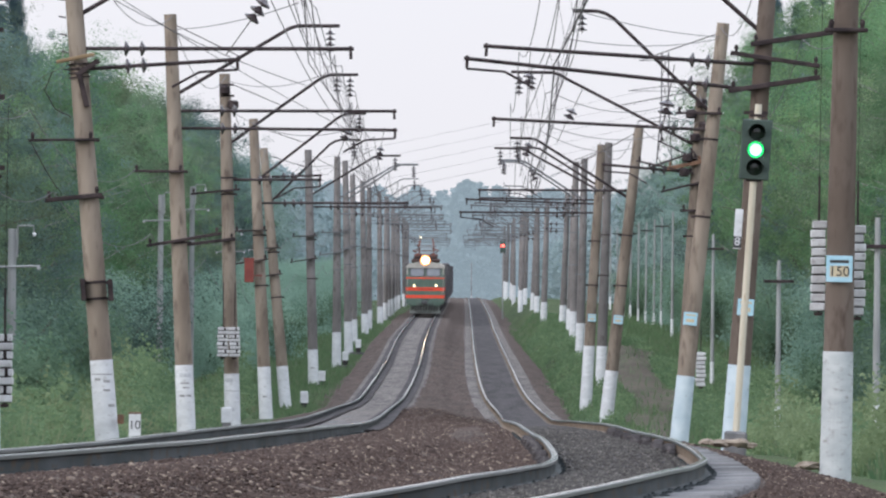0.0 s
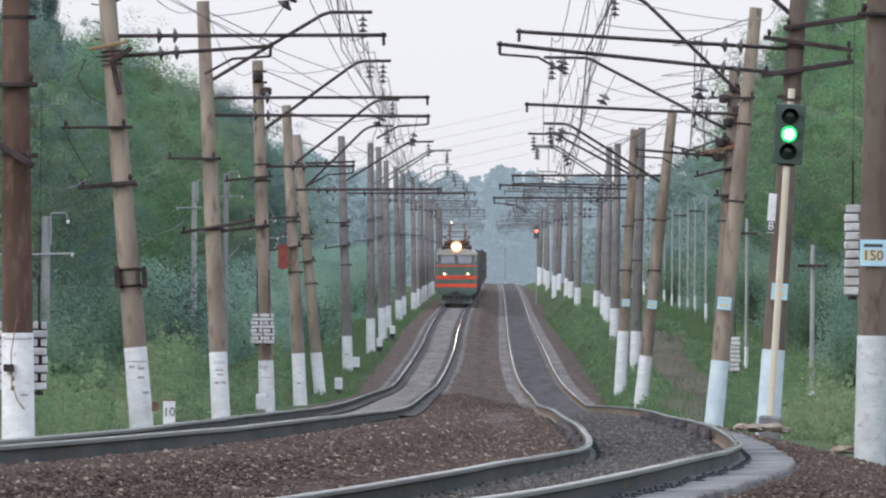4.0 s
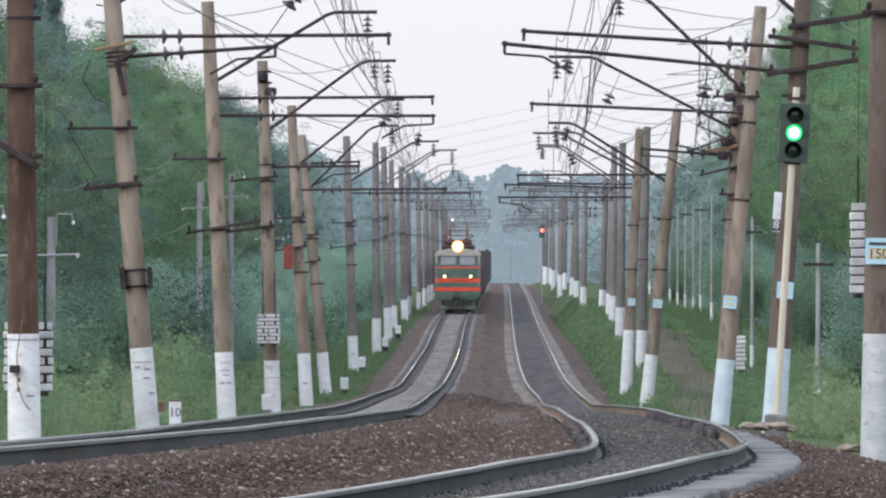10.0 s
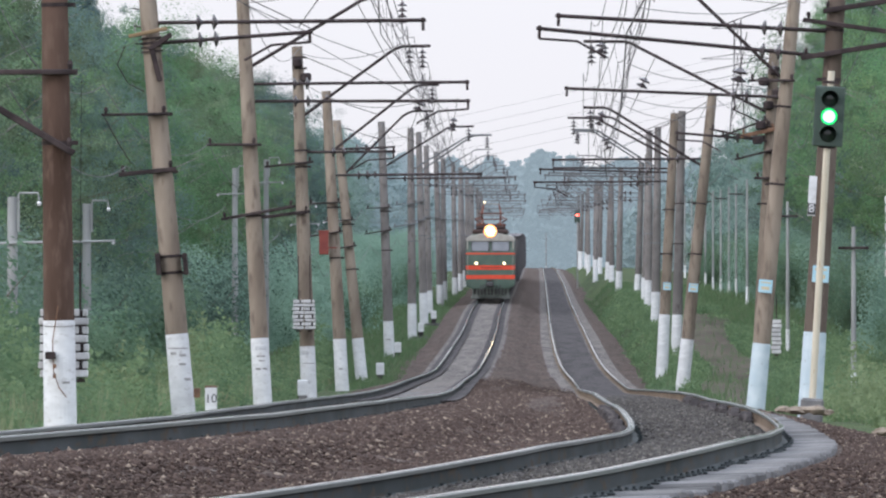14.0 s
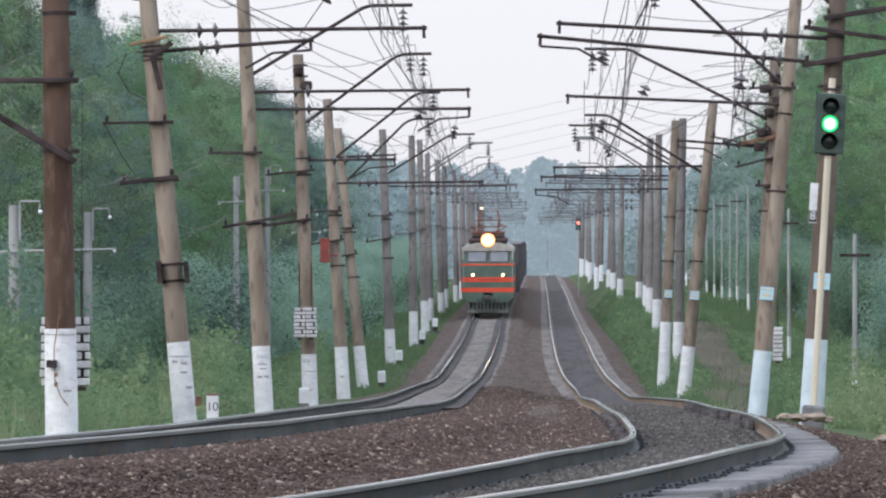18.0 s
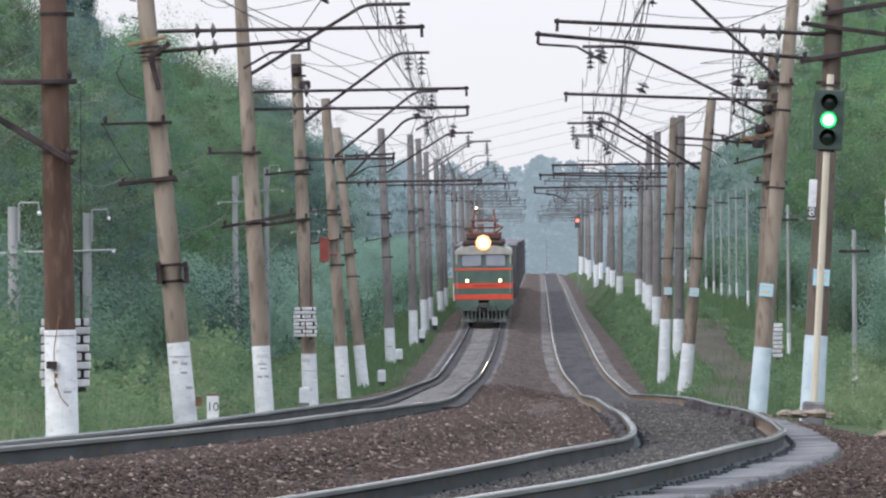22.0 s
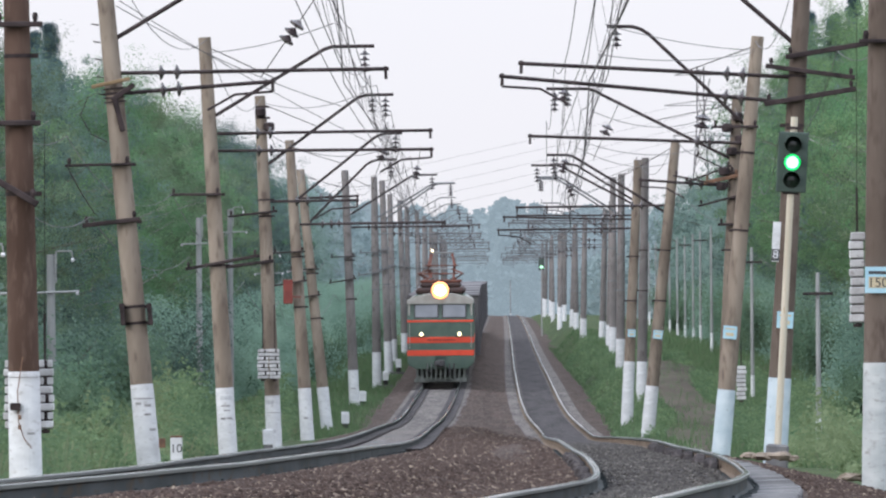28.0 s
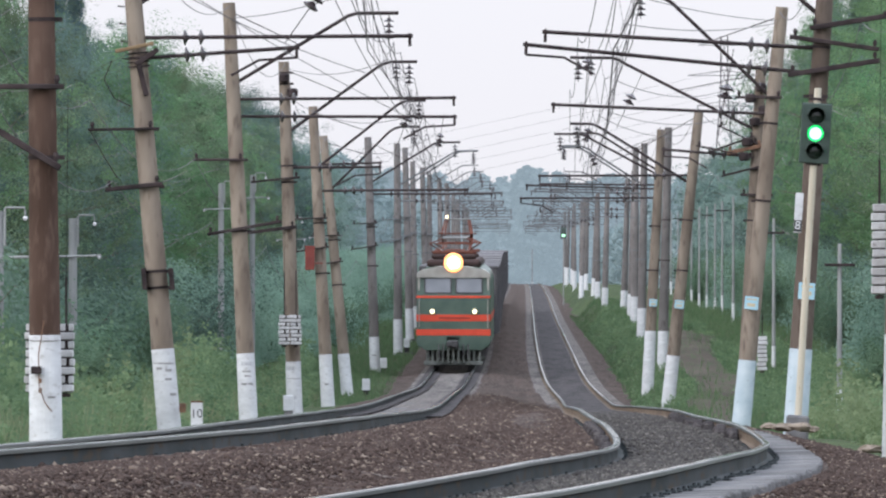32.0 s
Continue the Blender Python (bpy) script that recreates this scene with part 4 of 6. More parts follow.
# ---- counterweights on the tensioning masts ----
def counterweight(x, y, z, n, w, h, label, gap=0.009, slots=0, rod=0.6):
    """A stack of cast blocks on a rod. slots: how far from the middle the blocks' notches lie, 0 for blocks whose notch is turned away."""
    root = thing("counterweight_stack", pose(x, y, z), label, "counterweight", "tensioning weights")
    r = random.Random(int(abs(x) * 100) + int(y))
    for i in range(n):
        g = Geo()
        jx = r.uniform(-0.016, 0.016)
        z0, z1 = i * h + gap, (i + 1) * h - gap
        if slots and i % 2:
            c = jx + slots * r.uniform(0.5, 1.3)
            g.box((-w / 2 + jx, -w / 2, z0), (c - 0.022, w / 2, z1), bevel=0.010)
            g.box((c + 0.022, -w / 2, z0), (w / 2 + jx, w / 2, z1), bevel=0.010)
            g.box((c - 0.03, w * 0.2, z0 + 0.004), (c + 0.03, w * 0.45, z1 - 0.004))
        else:
            g.box((-w / 2 + jx, -w / 2, z0), (w / 2 + jx, w / 2, z1), pose(0, 0, 0, 0, r.uniform(-1.2, 1.2), 0), 0.012)
        part("weight", g, WEIGHT, root)
    g = Geo()
    g.tube([(0, 0, -0.06), (0, 0, n * h + rod)], 0.016, 6)
    g.tube([(0, 0, n * h + rod - 0.05), (0.02, 0, n * h + 3.0)], 0.004, 5)
    g.lathe((0, 0, -0.06), (0, 0, 1), [(0, 0.06), (0.05, 0.06)], 8)
    g.box((-w * 0.42, -w * 0.3, 0.0), (w * 0.42, w * 0.3, n * h - 0.02))
    part("rod", g, STEEL, root, "dark steel hanging rod and core")
    return root


counterweight(5.55, 166.5, 1.56, 10, 0.20, 0.125, "stack of whitewashed concrete weights hung beside a mast")
counterweight(5.02, 166.5, 1.62, 10, 0.20, 0.125, "stack of whitewashed concrete weights hung beside a mast")
counterweight(-5.905, 160.5, 0.30, 8, 0.22, 0.115, "white weight blocks with dark gaps hung beside a mast", 0.010, 0.02)
counterweight(-6.335, 160.5, 0.30, 8, 0.22, 0.115, "white weight blocks with dark gaps hung beside a mast", 0.010, 0.02)
counterweight(-5.94, 332.4, 0.33, 8, 0.30, 0.103, "stack of white weight blocks in front of a mast", 0.009, 0.06, 1.2)
counterweight(-6.26, 332.4, 0.33, 8, 0.30, 0.103, "stack of white weight blocks in front of a mast", 0.009, 0.06, 1.2)
counterweight(6.82, 332.4, -0.35, 8, 0.26, 0.118, "stack of whitewashed weights beside a leaning mast")


# ---- things fixed to masts ----
def on_mast(name, g, mat, m, label, category):
    return solid(name, g, mat, label, category, m=m)


def small_mast_things():
    g = Geo()
    g.box((-0.15, -0.1, 0), (0.15, 0.1, 0.74), bevel=0.02)
    g.box((-0.16, -0.11, 0.72), (0.16, 0.11, 0.77), bevel=0.01)
    g.box((0.10, -0.13, 0.2), (0.42, -0.09, 0.24))
    on_mast("equipment_box", g, RED_BOX, pose(-6.45, 385.6, 2.52), "faded red steel box on a mast", "equipment box")
    for x, s in ((-6.72, 1), (-6.22, 1)):
        g = Geo()
        g.box((-0.045, -0.12, 0), (0.045, 0.12, 0.40), bevel=0.01)
        on_mast("side_bracket", g, STEEL, pose(x, 221.8, 1.72, 0, -4.9, 0), "dark steel bracket plate strapped to a mast", "bracket")
    g = Geo()
    g.box((-0.07, -0.05, 0), (0.07, 0.05, 0.10), bevel=0.01)
    on_mast("junction_box", g, STEEL, pose(-6.27, 159.74, 0.55), "small black junction box on a white mast foot", "junction box")
    g = Geo()
    g.tube([(0.09, 0, 0.75), (0.02, -0.02, 0.3), (0.03, -0.02, -0.1), (0.10, -0.01, -0.32), (0.2, 0, -0.45)], 0.008, 5)
    for z in (-0.07, -0.2):
        g.lathe((0.045, -0.03, z), (0, 0, 1), [(0, 0.025), (0.06, 0.025)], 6)
    on_mast("earth_cable", g, RUST, pose(-6.26, 159.74, 0.5), "rusty earthing cable down the mast foot", "cable")
    g = Geo()
    g.box((-0.06, -0.06, 0), (0.06, 0.06, 0.17), bevel=0.01)
    on_mast("foot_clamp_box", g, RUST, pose(-6.03, 221.75, -0.52), "rusty clamp box at a mast foot", "clamp")


small_mast_things()


def number_plate(x, y, z, w, h, words, size, lean=0):
    root = thing("mast_sign", pose(x, y, z, 0, lean, 0), "pale blue painted plate with dark figures on a mast" if words else "pale blue painted plate with worn figures", "sign", "mast number signs")
    g = Geo()
    g.box((-w / 2, -0.006, -h / 2), (w / 2, 0.006, h / 2), bevel=0.003)
    part("plate", g, SIGN_BLUE, root)
    g = Geo()
    g.box((-w * 0.36, -0.009, h * 0.22), (w * 0.36, -0.0065, h * 0.34))
    part("worn_line", g, SIGN_TEXT if words else SIGN_YELLOW, root)
    if words:
        g = Geo()
        g.box((-w * 0.36, -0.0085, -h * 0.30), (w * 0.36, -0.0065, h * 0.12))
        part("ochre_field", g, SIGN_YELLOW, root)
        text_part("figures", words, size, SIGN_TEXT, root, pose(0, -0.0115, -h * 0.11, 90, 0, 0))
    else:
        g = Geo()
        g.box((-w * 0.30, -0.009, -h * 0.28), (w * 0.30, -0.0065, -h * 0.02))
        part("worn_figures", g, SIGN_YELLOW, root)
    return root


number_plate(5.28, 165.76, 2.20, 0.36, 0.36, "150", 0.19, 0.8)
number_plate(5.53, 281.74, 1.50, 0.32, 0.30, "", 0.1, 5.5)
number_plate(5.36, 221.76, 1.72, 0.30, 0.30, "", 0.1, 3.8)
number_plate(5.28, 385.74, 1.45, 0.30, 0.27, "", 0.1, 5.9)
number_plate(5.07, 439.74, 1.50, 0.28, 0.27, "", 0.1, 2.9)


# ---- signals ----
def signal_head(root, z, lit, core=True):
    """A three-lamp colour-light head: case, backing plate, hoods and lenses. lit: index from the top, with its material."""
    g = Geo()
    g.box((-0.265, -0.12, z - 0.53), (0.265, -0.07, z + 0.53), bevel=0.02)
    head = part("signal_head", g, SIGNAL_DARK, root, "dark green-black signal case with three lenses")
    for i, dz in enumerate((0.31, 0.0, -0.31)):
        g = Geo()
        n = 14
        prof = [(math.cos(a) * 0.158, math.sin(a) * 0.158) for a in [math.pi * (-0.12 + 1.24 * k / n) for k in range(n + 1)]]
        vs = [(px, -0.36 if py > 0 else -0.20, z + dz + py) for px, py in prof] + [(px, -0.11, z + dz + py) for px, py in prof]
        vs += [(px * 0.93, -0.36 if py > 0 else -0.20, z + dz + py * 0.93) for px, py in prof] + [(px * 0.93, -0.11, z + dz + py * 0.93) for px, py in prof]
        k1 = n + 1
        fs = [(k, k + 1, k1 + k + 1, k1 + k) for k in range(n)] + [(2 * k1 + k, 3 * k1 + k, 3 * k1 + k + 1, 2 * k1 + k + 1) for k in range(n)] + [(k, 2 * k1 + k, 2 * k1 + k + 1, k + 1) for k in range(n)]
        g.add(vs, fs)
        part("hood", g, SIGNAL_DARK, head)
        # Lens and hood widened so the green disc includes the lamp's bloom
        g = Geo()
        g.lathe((0, -0.11, z + dz), (0, -1, 0), [(0, 0.147), (0.02, 0.143), (0.045, 0.07), (0.05, 0.01)], 20)
        lens = part("lens", g, lit.get(i, LENS_OFF), head, "glowing green signal lens" if i in lit else "unlit dark lens", True)
        if i in lit:
            # Pale glowing disc added on the lens as its overbright centre
            g = Geo()
            g.lathe((0, -0.155, z + dz), (0, -1, 0), [(0, 0.108), (0.02, 0.092), (0.03, 0.015)], 20)
            part("lamp_core", g, GREEN_CORE, lens, "added glowing disc for the lens's blown-out centre")
    return head


def near_signal():
    root = thing("block_signal", pose(5.00, 213.5, -0.69, 0, 3.4, 0), "leaning cream signal mast showing one green light", "railway signal", "block signals")
    g = Geo()
    g.tube([(0, 0, 0.0), (0, 0, 5.98)], 0.062, 14)
    part("mast", g, MAST, root, "cream painted steel mast with rust streaks")
    g = Geo()
    g.box((-0.2, -0.2, -0.4), (0.2, 0.2, 0.22), bevel=0.04)
    part("foundation", g, SLEEPER, root, "small concrete foundation block")
    signal_head(root, 5.18, {1: GREEN_LAMP})
    for z in (4.62, 5.76):
        g = Geo()
        g.lathe((0, 0, z), (0, 0, 1), [(0, 0.085), (0.05, 0.085)], 14)
        g.box((-0.14, -0.03, z), (0.14, 0.03, z + 0.04))
        part("collar", g, STEEL, root)
    g = Geo()
    g.box((-0.28, -0.05, 3.42), (-0.14, -0.03, 4.12), bevel=0.01)
    plate = part("number_board", g, WHITE, root, "narrow white board with a black figure")
    g = Geo()
    g.box((-0.278, -0.056, 3.44), (-0.142, -0.052, 3.64))
    part("figure_field", g, SIGN_TEXT, plate)
    text_part("figure", "8", 0.21, WHITE, plate, pose(-0.21, -0.060, 3.545, 90, 0, 0))
    g = Geo()
    g.box((-0.02, 0.062, 0.4), (0.0, 0.09, 4.6))
    part("cable_pipe", g, RUST, root, "rusty cable pipe behind the mast")


near_signal()


def far_signal():
    """The distant block signal; when the aspect changes an added vane slides between lamps instead of switching them.
    """
    y = 1050
    root = thing("far_block_signal", pose(4.35, y, 1.5), "distant block signal that turns from red to green", "railway signal", "block signals")
    g = Geo()
    g.tube([(0, 0, -0.5), (0, 0, 6.2)], 0.055, 10)
    part("mast", g, GREY_POST, root)
    g = Geo()
    g.box((-0.24, 0.0, 5.5), (0.24, 0.2, 6.5), bevel=0.05)
    part("signal_head", g, SIGNAL_DARK, root)
    for z, mt in ((6.15, RED_LAMP), (5.8, GREEN_CORE)):
        g = Geo()
        g.lathe((0, 0, z), (0, -1, 0), [(0, 0.13), (0.03, 0.12), (0.05, 0.02)], 16)
        part("lens", g, mt, root, "small signal lens")
    # Added vane: hides one glowing lens in place of switching it off
    g = Geo()
    g.box((-0.19, -0.10, -0.17), (0.19, -0.07, 0.17), bevel=0.01)
    vane = part("vane", g, SIGNAL_DARK, root, "added black vane that hides one lens, standing in for switched lamps")
    vane.matrix_local = pose(0, 0, 5.8)
    return vane


vane = far_signal()


# ---- side posts ----
def bracket_post(x, y, z, h):
    root = thing("line_post", pose(x, y, z), "slim grey concrete line post with a pale bent bracket", "utility post", "power line posts")
    g = Geo()
    g.tube([(0, 0, -1.5), (0, 0, h)], [0.135, 0.105], 10)
    part("post", g, GREY_POST, root)
    g = Geo()
    g.tube([(0.14, -0.12, h - 0.75), (0.14, -0.12, h + 0.05), (0.17, -0.12, h + 0.08), (0.56, -0.12, h + 0.08), (0.58, -0.12, h - 0.08)], 0.025, 6)
    part("bracket", g, GREY_POST, root, "pale bent steel bracket")
    g = Geo()
    g.tube([(-0.7, -0.14, h - 1.02), (0.75, -0.14, h - 0.98)], 0.03, 6)
    part("crossbar", g, GREY_POST, root)
    for dx, dz in ((0.58, -0.2), (0.7, -1.08), (-0.65, -1.1)):
        g = Geo()
        g.lathe((dx, -0.13, h + dz), (0, 0, 1), [(0, 0.03), (0.05, 0.055), (0.1, 0.03)], 8)
        part("pin_insulator", g, PALE_GLAZE, root, "small white pin insulator")
    return root


for x, y, z, h in ((-11.6, 320, -1.2, 4.9), (-11.1, 262, -1.0, 4.45), (-11.3, 470, -2.0, 8.1), (-11.25, 524, -1.4, 8.4), (-11.0, 600, -0.8, 6.4), (-10.9, 690, -0.2, 6.4)):
    bracket_post(x, y, z, h)


def telegraph_post(x, y, z, h, cross):
    root = thing("telegraph_post", pose(x, y, z), "thin grey telegraph post with a whitewashed foot", "utility post", "telegraph posts")
    g = Geo()
    g.tube([(0, 0, 1.15), (0, 0, h)], [0.078, 0.055], 10)
    part("post", g, GREY_POST, root)
    g = Geo()
    g.tube([(0, 0, -1.0), (0, 0, 1.15)], [0.088, 0.081], 10)
    part("painted_foot", g, WHITE, root)
    if cross:
        g = Geo()
        g.box((-0.42, -0.14, h - 0.62), (0.42, -0.08, h - 0.54), bevel=0.01)
        part("crossarm", g, STEEL, root)


for i, (x, y, h) in enumerate(((8.5, 243, 4.9), (8.95, 333, 5.15), (10.3, 480, 6.2), (13.0, 717, 7.2), (13.0, 755, 7.0), (13.0, 782, 7.2), (13.0, 815, 7.1), (13.05, 852, 7.2), (13.1, 892, 7.0), (13.2, 935, 7.2), (13.3, 980, 7.1), (13.4, 1030, 7.1), (13.5, 1085, 7.1), (11.6, 640, 6.8))):
    telegraph_post(x, y, float(ground_z(x, y)) - 0.05, h, i < 2 or i % 2 == 0)


# ---- small trackside things ----
def trackside():
    g = Geo()
    g.box((-0.105, -0.08, -0.4), (0.105, 0.08, 0.34), bevel=0.015)
    post = thing("marker_post", pose(-5.62, 216, -0.62), "small white concrete distance marker with a dark figure", "marker post")
    part("post", g, WHITE, post)
    g = Geo()
    g.box((-0.11, -0.085, 0.33), (0.11, 0.085, 0.365), bevel=0.01)
    part("cap", g, RUST, post, "brown weathered cap")
    text_part("figures", "10", 0.22, SIGN_TEXT, post, pose(0, -0.083, 0.13, 90, 0, 0))
    for x, y, z, dark in ((-5.30, 498, -1.20, True), (-4.95, 566, -0.60, True), (-4.75, 618, -0.14, True), (-5.2, 430, -1.62, True), (-6.02, 326, -1.42, False)):
        root = thing("impedance_bond_box", pose(x, y, z), "small white post box on a dark base plate", "trackside box", "trackside boxes")
        g = Geo()
        g.box((-0.14, -0.1, 0.0), (0.14, 0.1, 0.42), bevel=0.02)
        part("case", g, WHITE, root)
        g = Geo()
        g.box((-0.42, -0.2, -0.34), (0.30, 0.2, -0.22), bevel=0.02)
        part("base", g, SLEEPER, root, "flat grey concrete base slab")
        g = Geo()
        g.box((-0.12, -0.09, -0.23), (0.12, 0.09, 0.02), bevel=0.02)
        part("foot", g, BLACK if dark else SLEEPER, root, "dark foot of the box")
    # broken concrete and stones at the signal's foot
    r = random.Random(4)
    for x, y, z, s in ((4.72, 211.5, -0.66, 0.13), (4.98, 210.5, -0.64, 0.14), (4.5, 213, -0.66, 0.10), (5.45, 185.0, -0.72, 0.13), (5.72, 186.0, -0.76, 0.10), (5.2, 211.8, -0.70, 0.10)):
        me = bmesh.new()
        bmesh.ops.create_icosphere(me, subdivisions=2, radius=1)
        for v in me.verts:
            v.co *= 1 + noise.noise(v.co * 1.4 + Vector((x, y, 0))) * 0.5
            v.co.x *= s * 1.5
            v.co.y *= s
            v.co.z *= s * 0.55
        m = bpy.data.meshes.new("stone")
        me.to_mesh(m)
        me.free()
        m.materials.append(CONCRETE)
        ob = new("concrete_lump", m)
        ob.location = (x, y, z)
        tagged(ob, "broken lump of grey concrete in the grass", "stone", "concrete lumps")


trackside()


# ---- the train ----
def loco():
    """Local x across, y back from the front plane, z up from the rail heads."""
    root = thing("locomotive", pose(0, 0, 0), "dark green electric locomotive with two red bands and lit lamps", "locomotive")
    W = 1.56
    g = Geo()
    sect = [(-W, 1.07), (-W, 3.75), (-W + 0.10, 4.05), (-W + 0.42, 4.30), (W - 0.42, 4.30), (W - 0.10, 4.05), (W, 3.75), (W, 1.07)]
    vs, fs = [], []
    k = len(sect)
    stations = (0.22, 0.30, 15.6, 15.9)
    shrink = (0.97, 1.0, 1.0, 0.98)
    for yy, s in zip(stations, shrink):
        vs += [(px * s, yy, pz) for px, pz in sect]
    for i in range(len(stations) - 1):
        fs += [(i * k + j, i * k + (j + 1) % k, (i + 1) * k + (j + 1) % k, (i + 1) * k + j) for j in range(k)]
    fs += [tuple(range(k))[::-1], tuple((len(stations) - 1) * k + j for j in range(k))]
    g.add(vs, fs)
    body = part("body", g, GREEN_PAINT, root, "dark green riveted steel body")
    # front face: lower apron stands forward, windscreen leans back
    g = Geo()
    g.add([(-1.55, 0.0, 1.05), (1.55, 0.0, 1.05), (1.55, 0.0, 3.02), (-1.55, 0.0, 3.02), (-1.55, 0.30, 1.05), (1.55, 0.30, 1.05), (1.52, 0.30, 3.85), (-1.52, 0.30, 3.85), (1.53, 0.14, 3.85), (-1.53, 0.14, 3.85)],
          [(0, 1, 2, 3), (3, 2, 8, 9), (0, 3, 9, 7, 4), (1, 5, 6, 8, 2), (9, 8, 6, 7), (0, 4, 5, 1)])
    part("front", g, GREEN_PAINT, root, "flat green cab front")
    for z0, z1, w, nm in ((1.42, 1.68, 1.575, "lower_band"), (2.02, 2.30, 1.57, "upper_band"), (3.00, 3.10, 1.572, "waist_trim")):
        g = Geo()
        g.box((-w, -0.012, z0), (w, 0.32, z1), bevel=0.006)
        part(nm, g, RED_PAINT, root, "bright orange-red painted band")
    for s in (-1, 1):
        g = Geo()
        g.box((s * 1.566 - 0.006, 0.3, 2.02), (s * 1.566 + 0.006, 15.7, 2.30))
        part("side_band", g, RED_PAINT, root)
        g = Geo()
        x0, x1 = (0.13, 1.18) if s > 0 else (-1.18, -0.13)
        z0, z1 = 3.24, 3.82
        yz = lambda z: 0.14 * (z - 3.02) / 0.83
        g.add([(x0, yz(z0) - 0.012, z0), (x1, yz(z0) - 0.012, z0), (x1, yz(z1) - 0.012, z1), (x0, yz(z1) - 0.012, z1), (x0, yz(z0) + 0.02, z0), (x1, yz(z0) + 0.02, z0), (x1, yz(z1) + 0.02, z1), (x0, yz(z1) + 0.02, z1)],
              [(0, 1, 2, 3), (4, 7, 6, 5), (0, 4, 5, 1), (3, 2, 6, 7), (0, 3, 7, 4), (1, 5, 6, 2)])
        win = part("windscreen", g, GLASS, root, "pale sky-reflecting windscreen pane")
        g = Geo()
        for a, b in (((x0 - 0.05, z0 - 0.05), (x1 + 0.05, z0)), ((x0 - 0.05, z1), (x1 + 0.05, z1 + 0.05)), ((x0 - 0.05, z0), (x0, z1)), ((x1, z0), (x1 + 0.05, z1))):
            g.box((a[0], yz(a[1]) - 0.03, a[1]), (b[0], yz(b[1]) + 0.02, b[1]))
        part("window_frame", g, UNDERFRAME, win)
        # marker lamp
        g = Geo()
        g.lathe((s * 0.895, 0.0, 2.43), (0, -1, 0), [(0, 0.14), (0.08, 0.135), (0.09, 0.11)], 20)
        part("lamp_rim", g, GREEN_PAINT, root)
        g = Geo()
        g.lathe((s * 0.895, -0.09, 2.43), (0, -1, 0), [(0, 0.088), (0.02, 0.075), (0.03, 0.02)], 20)
        part("marker_lamp", g, SMALL_LAMP, root, "small lit round marker lamp")
        g = Geo()
        g.tube([(s * 1.45, -0.05, 1.75), (s * 1.45, -0.08, 1.8), (s * 1.45, -0.08, 2.9), (s * 1.45, -0.05, 2.95)], 0.018, 6)
        part("handrail", g, CREAM, root)
        # cab corner post, pale
        g = Geo()
        g.box((s * 1.47 - 0.05, 0.05, 3.12), (s * 1.47 + 0.05, 0.22, 3.86), bevel=0.02)
        part("corner_post", g, CREAM, root, "pale cab corner post")
        g = Geo()
        g.box((s * 1.572 - 0.01, 1.2, 3.15), (s * 1.572 + 0.01, 2.0, 3.85))
        part("side_window", g, GLASS, root)
    g = Geo()
    pts = [(-1.56, 3.86), (-1.56, 4.02), (-1.3, 4.20), (-0.6, 4.33), (0.6, 4.33), (1.3, 4.20), (1.56, 4.02), (1.56, 3.86)]
    n = len(pts)
    vs = [(px, 0.02, pz) for px, pz in pts] + [(px, 0.9, pz + 0.02) for px, pz in pts]
    g.add(vs, [tuple(range(n))] + [(j, j + n, (j + 1) % n + n, (j + 1) % n) for j in range(n)] + [tuple(range(n, 2 * n))[::-1]])
    part("cab_brow", g, CREAM, root, "pale rounded brow of the cab roof")
    g = Geo()
    g.box((-0.36, 0.0, 4.30), (0.36, 0.9, 4.72), bevel=0.12)
    part("headlamp_housing", g, ROOF, root, "raised headlamp housing on the roof")
    # Lens made oversize to take in the lamp's bloom
    g = Geo()
    g.lathe((0.0, 0.0, 4.50), (0, -1, 0), [(0, 0.25), (0.06, 0.24), (0.09, 0.17), (0.1, 0.02)], 24)
    part("headlamp", g, LAMP, root, "blazing warm headlamp")
    # Added orange glowing ring that imitates the halo round the headlamp
    g = Geo()
    g.lathe((0.0, 0.0, 4.50), (0, -1, 0), [(0, 0.41), (0.05, 0.40), (0.055, 0.24)], 24)
    part("reflector", g, LAMP_HALO, root, "added glowing ring that stands in for the headlamp's halo")
    g = Geo()
    g.box((-1.15, 0.9, 4.28), (1.15, 15.2, 4.62), bevel=0.15)
    g.box((-0.95, 2.6, 4.6), (0.95, 4.8, 4.85), bevel=0.1)
    g.box((-0.8, 9.2, 4.6), (0.8, 12.2, 4.85), bevel=0.1)
    part("roof_equipment", g, ROOF, root, "brown-grey roof with equipment covers")
    for yb, top in ((3.6, 5.55), (12.8, 6.32)):
        g = Geo()
        mid = (top + 5.0) / 2
        wide = 1.05 if top < 6 else 0.62
        for s in (-1, 1):
            g.tube([(s * 0.55, yb - 0.6, 4.95), (s * wide, yb + 0.75, mid), (s * 0.5, yb, top - 0.04)], 0.035, 6)
            g.tube([(s * 0.55, yb + 0.6, 4.95), (s * wide, yb - 0.75, mid), (s * 0.5, yb, top - 0.04)], 0.035, 6)
        g.box((-0.95, yb - 0.8, 4.85), (0.95, yb + 0.8, 4.97), bevel=0.02)
        for cy in (-0.5, -0.25, 0.25, 0.5):
            g.tube([(-0.8, yb + cy, mid), (0.8, yb + cy, mid)], 0.03, 6)
        frame_part = part("pantograph", g, ROOF_RED, root, "brown diamond pantograph on the roof")
        g = Geo()
        g.box((-0.55, yb - 0.12, top - 0.06), (0.55, yb + 0.12, top), bevel=0.02)
        part("collector_pan", g, GREY_POST, frame_part, "pale worn collector pan")
        for s in (-1, 1):
            g = Geo()
